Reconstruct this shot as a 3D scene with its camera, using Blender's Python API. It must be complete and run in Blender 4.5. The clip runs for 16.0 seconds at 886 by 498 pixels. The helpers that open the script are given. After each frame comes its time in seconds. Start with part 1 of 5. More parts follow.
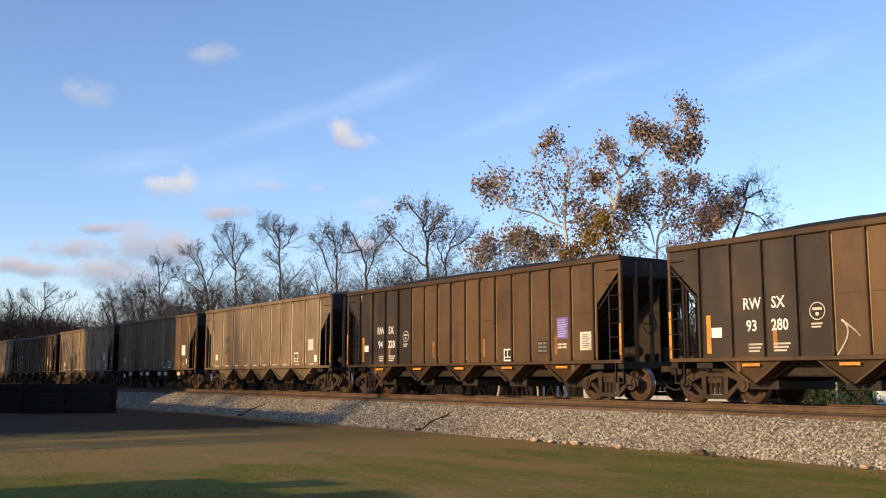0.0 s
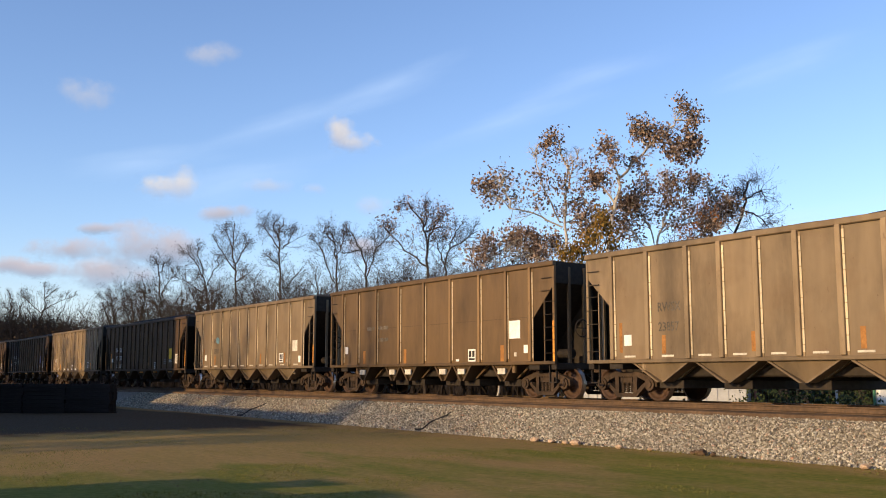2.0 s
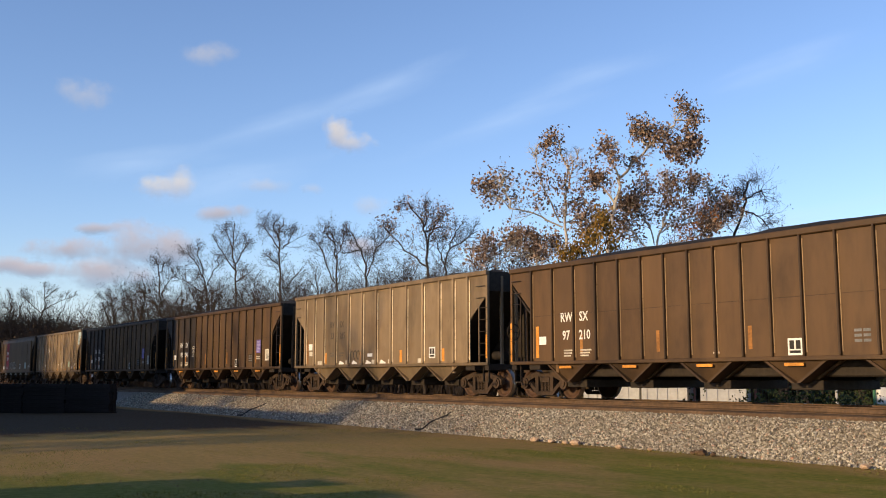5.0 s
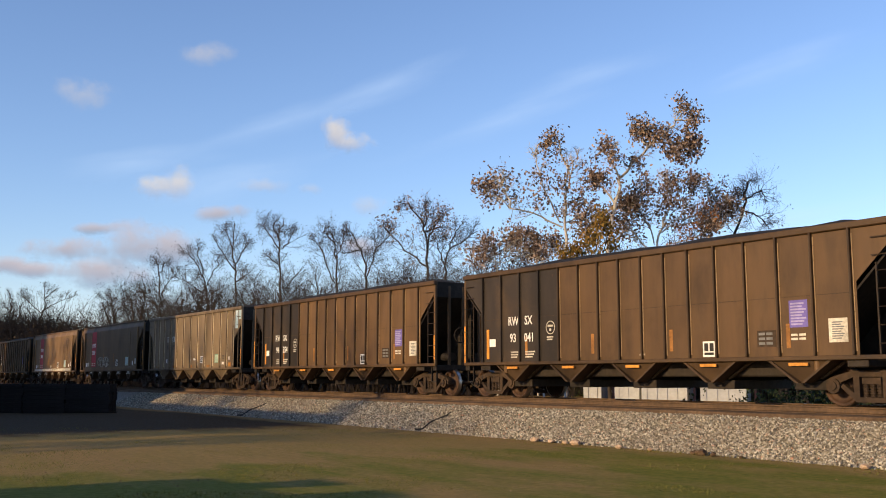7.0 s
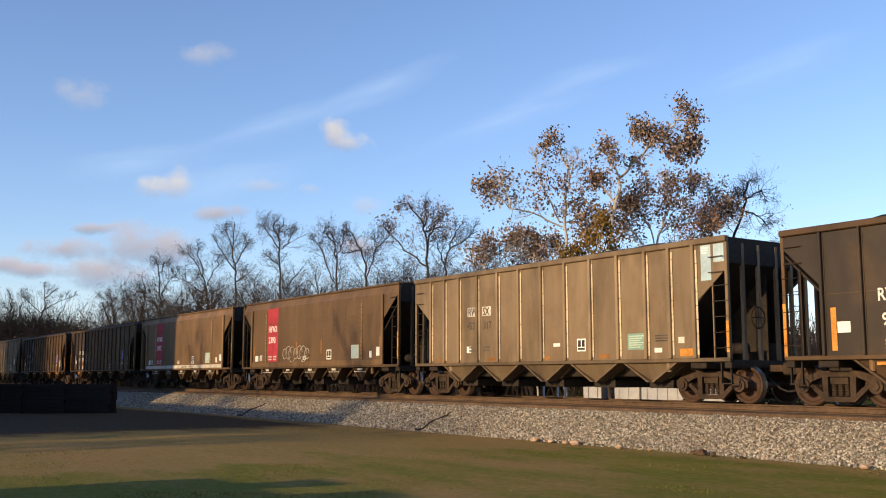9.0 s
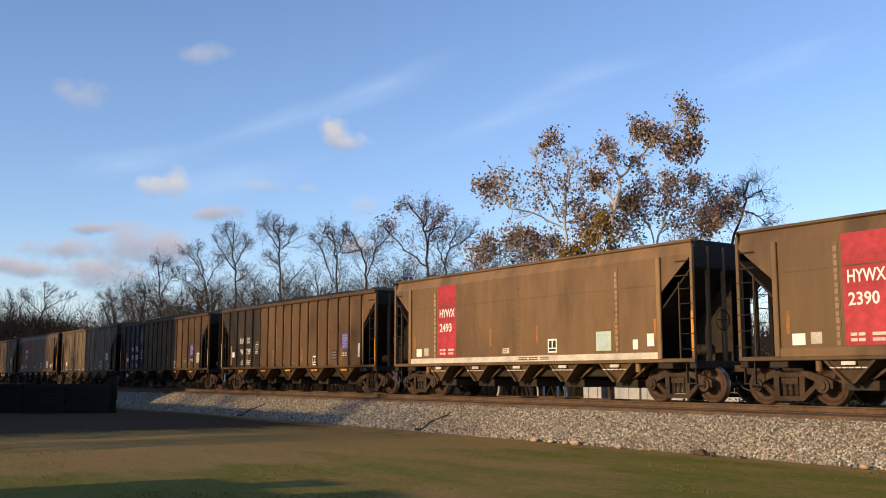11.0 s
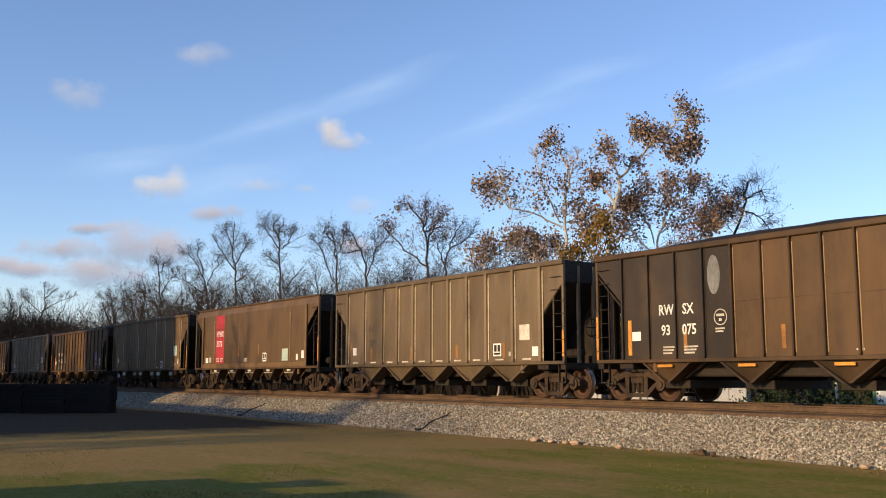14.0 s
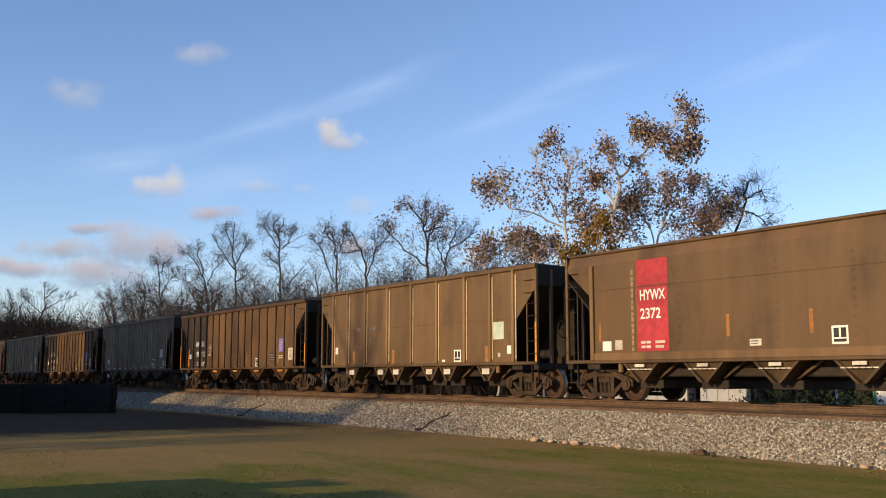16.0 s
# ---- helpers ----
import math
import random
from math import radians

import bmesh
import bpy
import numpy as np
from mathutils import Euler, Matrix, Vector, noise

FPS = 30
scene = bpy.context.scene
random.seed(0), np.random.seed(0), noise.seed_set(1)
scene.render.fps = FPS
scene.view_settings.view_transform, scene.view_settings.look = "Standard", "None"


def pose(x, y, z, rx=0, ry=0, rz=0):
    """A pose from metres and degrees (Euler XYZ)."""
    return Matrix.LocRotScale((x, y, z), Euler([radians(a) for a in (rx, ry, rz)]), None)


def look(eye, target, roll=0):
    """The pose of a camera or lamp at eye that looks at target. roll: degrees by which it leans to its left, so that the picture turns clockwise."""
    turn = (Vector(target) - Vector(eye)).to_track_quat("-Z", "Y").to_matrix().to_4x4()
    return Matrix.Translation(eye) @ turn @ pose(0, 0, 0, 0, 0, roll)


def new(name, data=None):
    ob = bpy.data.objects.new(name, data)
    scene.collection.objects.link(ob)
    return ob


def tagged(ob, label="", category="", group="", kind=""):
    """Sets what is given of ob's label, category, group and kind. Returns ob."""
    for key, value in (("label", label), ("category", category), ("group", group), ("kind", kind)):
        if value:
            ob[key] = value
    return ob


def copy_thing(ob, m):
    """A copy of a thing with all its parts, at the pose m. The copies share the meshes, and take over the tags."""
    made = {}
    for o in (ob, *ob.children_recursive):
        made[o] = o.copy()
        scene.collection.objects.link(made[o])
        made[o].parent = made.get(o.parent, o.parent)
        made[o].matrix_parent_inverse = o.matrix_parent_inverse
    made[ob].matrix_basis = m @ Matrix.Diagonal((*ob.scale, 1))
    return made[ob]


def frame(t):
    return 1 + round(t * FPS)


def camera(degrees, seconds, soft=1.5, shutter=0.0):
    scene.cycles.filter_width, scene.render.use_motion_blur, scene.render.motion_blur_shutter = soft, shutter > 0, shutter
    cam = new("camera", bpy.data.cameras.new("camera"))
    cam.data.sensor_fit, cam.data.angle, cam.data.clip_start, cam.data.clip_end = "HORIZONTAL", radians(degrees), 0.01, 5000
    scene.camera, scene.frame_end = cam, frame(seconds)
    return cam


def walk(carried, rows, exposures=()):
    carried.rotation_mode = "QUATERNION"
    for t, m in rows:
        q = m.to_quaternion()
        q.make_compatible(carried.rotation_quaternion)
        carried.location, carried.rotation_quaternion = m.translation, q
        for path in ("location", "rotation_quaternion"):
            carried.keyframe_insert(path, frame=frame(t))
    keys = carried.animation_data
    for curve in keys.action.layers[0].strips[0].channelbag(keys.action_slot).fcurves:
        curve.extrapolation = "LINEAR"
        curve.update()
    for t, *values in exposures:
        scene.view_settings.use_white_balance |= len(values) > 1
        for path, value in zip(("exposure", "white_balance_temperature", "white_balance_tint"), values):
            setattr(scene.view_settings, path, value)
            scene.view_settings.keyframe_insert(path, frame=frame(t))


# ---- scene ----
# World: camera foot at the origin, track along X, train runs towards +X.
RAIL_Z, TRACK_Y = 1.02, 20.65
HEAD, TILT = radians(34.58), radians(7.405)
EYE = Vector((0, 0, 1.68))
AIM = EYE + Vector((-math.cos(HEAD) * math.cos(TILT), math.sin(HEAD) * math.cos(TILT), math.sin(TILT)))

cam = camera(48.54, 16.0, soft=1.0)
walk(cam, [(0, look(EYE, AIM)), (16, look(EYE, AIM))], [(0, 0.36), (3, 0.29), (4, 0.22), (6.5, 0.21), (8, 0.26), (9, 0.26), (11.5, 0.17), (12.5, 0.24), (14, 0.24), (16, 0.17)])

# ---- light ----
SUN_WAY = Vector((0.0, 1.0, 0)).normalized()      # the way the light runs, on the ground
SUN_EL = radians(15)
world = bpy.data.worlds.new("sky")
scene.world = world
world.use_nodes = True
nt = world.node_tree
sky = nt.nodes.new("ShaderNodeTexSky")
sky.sky_type, sky.sun_disc = "NISHITA", False
sky.sun_elevation, sky.sun_rotation = SUN_EL, math.atan2(-SUN_WAY.x, -SUN_WAY.y) % (2 * math.pi)
sky.altitude, sky.air_density, sky.dust_density, sky.ozone_density = 100, 1.0, 0.3, 5.0
hue = nt.nodes.new("ShaderNodeMix")
hue.data_type, hue.blend_type = "RGBA", "MULTIPLY"
hue.inputs[0].default_value, hue.inputs[7].default_value = 1.0, (1.73, 1.33, 1.24, 1)
nt.links.new(sky.outputs[0], hue.inputs[6])
nt.links.new(hue.outputs[2], nt.nodes["Background"].inputs[0])
nt.nodes["Background"].inputs[1].default_value = 0.15
sun = new("sun", bpy.data.lights.new("sun", "SUN"))
sun.data.energy, sun.data.angle, sun.data.color = 4.35, radians(0.9), (1.0, 0.70, 0.36)
sun.matrix_world = look((0, 0, 50), Vector((0, 0, 50)) + SUN_WAY * math.cos(SUN_EL) - Vector((0, 0, math.sin(SUN_EL))))


# ---- materials ----
class Mat:
    """A small builder of node materials."""

    def __init__(self, name, rough=0.8, metal=0.0, spec=0.3):
        self.m = bpy.data.materials.new(name)
        self.m.use_nodes = True
        self.t = self.m.node_tree
        self.b = self.t.nodes["Principled BSDF"]
        self.b.inputs["Roughness"].default_value = rough
        self.b.inputs["Metallic"].default_value = metal
        self.b.inputs["Specular IOR Level"].default_value = spec
        self.co = self.t.nodes.new("ShaderNodeTexCoord")

    def node(self, kind, **kw):
        n = self.t.nodes.new(kind)
        for k, v in kw.items():
            n.inputs[k].default_value = v
        return n

    def to(self, a, b):
        self.t.links.new(a, b)

    def coords(self, scale=(1, 1, 1), space="Object"):
        mp = self.t.nodes.new("ShaderNodeMapping")
        mp.inputs["Scale"].default_value = scale
        self.to(self.co.outputs[space], mp.inputs[0])
        return mp.outputs[0]

    def noise(self, scale, detail=4, rough=0.6, stretch=(1, 1, 1), space="Object"):
        n = self.node("ShaderNodeTexNoise", Scale=scale, Detail=detail, Roughness=rough)
        self.to(self.coords(stretch, space), n.inputs["Vector"])
        return n.outputs["Fac"]

    def ramp(self, fac, stops):
        r = self.t.nodes.new("ShaderNodeValToRGB")
        e = r.color_ramp.elements
        while len(e) < len(stops):
            e.new(0.5)
        for el, (p, c) in zip(e, stops):
            el.position = p
            el.color = (*c, 1) if len(c) == 3 else c
        self.to(fac, r.inputs[0])
        return r.outputs[0]

    def grey(self, fac, lo, hi, a=0.35, b=0.65):
        return self.ramp(fac, [(a, (lo,) * 3), (b, (hi,) * 3)])

    def mix(self, fac, a, b, mode="MIX"):
        n = self.t.nodes.new("ShaderNodeMix")
        n.data_type, n.blend_type = "RGBA", mode
        for sock, v in ((n.inputs[0], fac), (n.inputs[6], a), (n.inputs[7], b)):
            if isinstance(v, (int, float)):
                sock.default_value = v
            elif isinstance(v, tuple):
                sock.default_value = (*v, 1)
            else:
                self.to(v, sock)
        return n.outputs[2]

    def colour(self, c):
        if isinstance(c, tuple):
            self.b.inputs["Base Color"].default_value = (*c, 1)
        else:
            self.to(c, self.b.inputs["Base Color"])
        return self

    def bump(self, fac, dist=0.01, strength=0.6):
        n = self.node("ShaderNodeBump", Strength=strength, Distance=dist)
        self.to(fac, n.inputs["Height"])
        self.to(n.outputs[0], self.b.inputs["Normal"])
        return self

    def own(self, name):
        """A value of the object: its colour, or a random number."""
        return self.t.nodes.new("ShaderNodeObjectInfo").outputs[name]


def painted_steel(name, rough=0.62):
    """Car paint in the object's own colour, with dust, streaks and rust."""
    m = Mat(name, rough, 0.0, 0.35)
    base = m.own("Color")
    rnd = m.own("Random")
    tone = m.mix(1.0, base, m.grey(rnd, 0.86, 1.12, 0.0, 1.0), "MULTIPLY")
    streak = m.noise(1.0, 4, 0.6, (2.6, 2.6, 0.45))
    tone = m.mix(1.0, tone, m.grey(streak, 0.84, 1.12, 0.3, 0.7), "MULTIPLY")
    smear = m.noise(0.55, 5, 0.62, (1.6, 1.6, 0.5))
    tone = m.mix(1.0, tone, m.grey(smear, 0.62, 1.12, 0.34, 0.56), "MULTIPLY")
    blotch = m.noise(0.8, 5, 0.6)
    tone = m.mix(m.grey(blotch, 0.0, 0.45, 0.48, 0.75), tone, (0.115, 0.066, 0.028))
    rust = m.noise(9.0, 6, 0.7, (1, 1, 0.5))
    tone = m.mix(m.grey(rust, 0.0, 0.7, 0.62, 0.74), tone, (0.07, 0.033, 0.015))
    m.colour(tone)
    m.bump(m.noise(1.3, 3, 0.5), 0.03, 0.35)
    return m.m


def simple(name, colour, vary=0.25, scale=6.0, rough=0.8, metal=0.0, bump=0.004, stretch=(1, 1, 1)):
    m = Mat(name, rough, metal)
    a = m.noise(scale, 5, 0.65, stretch)
    b = m.noise(scale * 0.13, 3, 0.5, stretch)
    c = m.mix(1.0, m.mix(1.0, colour, m.grey(a, 1 - vary, 1 + vary, 0.3, 0.7), "MULTIPLY"), m.grey(b, 1 - vary, 1 + vary, 0.3, 0.7), "MULTIPLY")
    m.colour(c).bump(a, bump)
    return m.m


PAINT = painted_steel("weathered_paint")
# near-black: grime plus the shade of car ends and undersides, in one colour
STEEL_DARK = simple("grimy_shaded_steel", (0.022, 0.016, 0.011), 0.4, 8, 0.75)
TRUCK_STEEL = simple("dusty_cast_steel", (0.040, 0.025, 0.015), 0.4, 9, 0.85)
WHEEL_STEEL = simple("rusty_wheel_steel", (0.050, 0.026, 0.015), 0.35, 7, 0.7)
TREAD = simple("polished_tread", (0.45, 0.43, 0.40), 0.2, 12, 0.3, 1.0, 0.001)
COAL = simple("coal", (0.013, 0.012, 0.011), 0.5, 14, 0.97, 0.0, 0.05)
WHITE = simple("white_paint", (0.72, 0.71, 0.66), 0.12, 18, 0.7, 0.0, 0.0005)
CREAM = simple("faded_white_paint", (0.50, 0.46, 0.38), 0.25, 18, 0.8, 0.0, 0.0005)
BLACKM = simple("black_paint", (0.025, 0.023, 0.02), 0.3, 18, 0.7, 0.0, 0.0005)
GHOST = simple("worn_black_paint", (0.095, 0.08, 0.062), 0.4, 14, 0.8, 0.0, 0.0005)
ORANGE = simple("faded_orange_reflector", (0.55, 0.23, 0.035), 0.3, 16, 0.6, 0.0, 0.0005)
ORANGE_DIM = simple("worn_orange_reflector", (0.27, 0.12, 0.030), 0.3, 16, 0.7, 0.0, 0.0005)
YELLOW = simple("yellow_paint", (0.80, 0.50, 0.03), 0.15, 18, 0.6, 0.0, 0.0005)
PURPLE = simple("violet_placard", (0.13, 0.10, 0.32), 0.15, 18, 0.6, 0.0, 0.0005)
SMEAR = simple("blue_spray", (0.10, 0.19, 0.24), 0.3, 9, 0.8, 0.0, 0.0005)
LILAC = simple("pale_lilac_print", (0.30, 0.27, 0.45), 0.15, 18, 0.7, 0.0, 0.0005)
GREENP = simple("green_placard", (0.19, 0.33, 0.26), 0.15, 18, 0.6, 0.0, 0.0005)
PALEG = simple("pale_green_placard", (0.42, 0.50, 0.40), 0.15, 18, 0.6, 0.0, 0.0005)
BLUEP = simple("pale_blue_placard", (0.36, 0.48, 0.52), 0.15, 18, 0.6, 0.0, 0.0005)
DUSK = simple("dark_brown_field", (0.045, 0.028, 0.016), 0.3, 12, 0.8, 0.0, 0.0005)
RED = simple("red_paint", (0.36, 0.035, 0.045), 0.25, 5, 0.65, 0.0, 0.001)
GREYP = simple("grey_primer_patch", (0.16, 0.16, 0.155), 0.25, 9, 0.8, 0.0, 0.0005)
RAIL_RUST = simple("rusty_rail_steel", (0.090, 0.055, 0.031), 0.35, 10, 0.75)
RAIL_HEAD = simple("polished_rail_head", (0.11, 0.072, 0.045), 0.3, 12, 0.55, 0.5, 0.0005)
TIE = simple("creosoted_tie_wood", (0.085, 0.055, 0.035), 0.45, 9, 0.9, 0.0, 0.01, (0.3, 2, 2))
# near-black, so that the block's deep shade sits in its colour
BLOCK_DARK = simple("dark_block_shade", (0.013, 0.010, 0.008), 0.45, 8, 0.9, 0.0, 0.01, (0.3, 2, 2))
BARK_GREY = simple("grey_brown_bark", (0.048, 0.037, 0.029), 0.4, 5, 0.95, 0.0, 0.03, (1, 1, 0.3))
BARK_PALE = simple("pale_sycamore_bark", (0.42, 0.38, 0.32), 0.4, 1.5, 0.9, 0.0, 0.01)
SHED_WHITE = simple("white_sheet_metal", (0.38, 0.385, 0.38), 0.14, 3, 0.5, 0.0, 0.002)
BRICKRED = simple("red_brown_siding", (0.16, 0.06, 0.04), 0.3, 5)
CINDER = simple("brown_cinder_dust", (0.098, 0.062, 0.036), 0.35, 12, 0.95, 0.0, 0.02)
GREEN_POST = simple("green_enamel", (0.05, 0.16, 0.09), 0.2, 9, 0.5)
HOUSE_WALL = simple("weathered_board_wall", (0.38, 0.35, 0.30), 0.2, 5, 0.85, 0.0, 0.005, (0.3, 0.3, 4))
STONE_PALE = simple("pale_orange_rock", (0.46, 0.33, 0.22), 0.3, 12, 0.9)
ROOFING = simple("asphalt_shingles", (0.07, 0.065, 0.06), 0.3, 7, 0.95)


def leaf_material(name, a, b, c):
    m = Mat(name, 0.75, 0, 0.25)
    geo = m.t.nodes.new("ShaderNodeNewGeometry").outputs["Random Per Island"]
    m.colour(m.ramp(geo, [(0.0, a), (0.55, b), (1.0, c)]))
    return m.m


LEAF_RUST = leaf_material("rusty_autumn_leaf", (0.085, 0.056, 0.042), (0.185, 0.122, 0.085), (0.44, 0.32, 0.24))
LEAF_ORANGE = leaf_material("orange_leaf", (0.12, 0.05, 0.018), (0.24, 0.095, 0.025), (0.34, 0.14, 0.035))
LEAF_OCHRE = leaf_material("ochre_leaf", (0.08, 0.058, 0.012), (0.19, 0.115, 0.022), (0.30, 0.16, 0.03))
LEAF_GREEN = leaf_material("green_leaf", (0.014, 0.026, 0.009), (0.030, 0.048, 0.015), (0.055, 0.072, 0.022))
LEAF_BROWN = leaf_material("dead_leaf", (0.025, 0.018, 0.012), (0.05, 0.033, 0.021), (0.09, 0.055, 0.031))


def ground_material():
    """Mown grass in bands of green and straw, with brown earth darkened for shade."""
    m = Mat("mown_grass_and_shaded_dirt", 0.95, 0, 0.1)
    fine = m.noise(7.0, 6, 0.7)
    mid = m.noise(0.8, 5, 0.62, (0.45, 1.0, 1))
    broad = m.noise(0.30, 4, 0.55, (0.35, 1.0, 1))
    grass = m.ramp(fine, [(0.25, (0.088, 0.092, 0.012)), (0.5, (0.138, 0.138, 0.021)), (0.75, (0.225, 0.180, 0.040))])
    straw = m.ramp(fine, [(0.25, (0.205, 0.132, 0.046)), (0.75, (0.345, 0.222, 0.086))])
    # earth colour lowered to carry the deep shade of the west side
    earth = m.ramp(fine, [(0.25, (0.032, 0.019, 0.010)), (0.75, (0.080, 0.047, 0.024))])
    c = m.mix(m.grey(mid, 0.0, 0.75, 0.46, 0.70), grass, straw)
    c = m.mix(m.grey(broad, 0.0, 0.85, 0.52, 0.66), c, straw)
    turf = m.t.nodes.new("ShaderNodeSeparateXYZ")
    m.to(m.coords(), turf.inputs[0])
    # drier turf towards the west
    dry = m.node("ShaderNodeMapRange")
    dry.inputs["From Min"].default_value, dry.inputs["From Max"].default_value = -13.0, -28.0
    m.to(turf.outputs["X"], dry.inputs[0])
    thin = m.t.nodes.new("ShaderNodeMath")
    thin.operation = "MULTIPLY_ADD"
    m.to(m.noise(0.55, 4, 0.6, (0.4, 1.0, 1)), thin.inputs[0])
    thin.inputs[1].default_value = 1.2
    m.to(dry.outputs[0], thin.inputs[2])
    c = m.mix(m.grey(thin.outputs[0], 0.0, 0.7, 0.85, 1.45), c, straw)
    # bare earth: drive on the west side, scuffs elsewhere; colour darkened to paint shade
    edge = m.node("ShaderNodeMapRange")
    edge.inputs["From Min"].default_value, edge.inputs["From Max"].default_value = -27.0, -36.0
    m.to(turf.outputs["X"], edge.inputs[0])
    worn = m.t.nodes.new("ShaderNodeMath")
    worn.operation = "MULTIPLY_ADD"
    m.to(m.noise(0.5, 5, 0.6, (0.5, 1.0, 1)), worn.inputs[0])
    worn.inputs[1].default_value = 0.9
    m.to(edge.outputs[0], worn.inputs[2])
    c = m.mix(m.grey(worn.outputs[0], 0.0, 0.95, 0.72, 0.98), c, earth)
    # tan margin at the foot of the bank
    hem = m.node("ShaderNodeMapRange")
    hem.inputs["From Min"].default_value, hem.inputs["From Max"].default_value = 15.2, 17.4
    m.to(turf.outputs["Y"], hem.inputs[0])
    frayed = m.t.nodes.new("ShaderNodeMath")
    frayed.operation = "MULTIPLY_ADD"
    m.to(m.noise(0.7, 4, 0.6), frayed.inputs[0])
    frayed.inputs[1].default_value = 0.8
    m.to(hem.outputs[0], frayed.inputs[2])
    c = m.mix(m.grey(frayed.outputs[0], 0.0, 0.8, 0.7, 1.1), c, straw)
    m.colour(c).bump(fine, 0.03, 0.6)
    return m.m


def gravel_material(name):
    m = Mat(name, 0.9, 0, 0.2)
    v = m.node("ShaderNodeTexVoronoi", Scale=18.0)
    m.to(m.coords(), v.inputs["Vector"])
    c = m.ramp(m.noise(14, 4, 0.7), [(0.25, (0.10, 0.085, 0.07)), (0.5, (0.27, 0.235, 0.19)), (0.78, (0.52, 0.48, 0.41))])
    m.colour(m.mix(m.grey(m.noise(0.5, 4), 0.0, 0.4, 0.4, 0.7), c, (0.17, 0.125, 0.085)))
    m.bump(v.outputs["Distance"], 0.05, 1.0)
    return m.m


def stone_material():
    m = Mat("ballast_stone", 0.85, 0, 0.25)
    geo = m.t.nodes.new("ShaderNodeNewGeometry").outputs["Random Per Island"]
    c = m.ramp(geo, [(0.0, (0.085, 0.072, 0.055)), (0.35, (0.20, 0.178, 0.132)), (0.7, (0.36, 0.325, 0.25)), (0.93, (0.58, 0.54, 0.43)), (1.0, (0.36, 0.19, 0.12))])
    m.colour(m.mix(m.grey(m.noise(0.35, 4), 0.0, 0.35, 0.45, 0.7), c, (0.18, 0.14, 0.10)))
    m.bump(m.noise(30, 3), 0.01, 0.5)
    return m.m


GROUND, GRAVEL, STONE = ground_material(), gravel_material("ballast_gravel"), stone_material()
BLADE = leaf_material("grass_blade", (0.105, 0.098, 0.016), (0.142, 0.130, 0.023), (0.185, 0.155, 0.036))


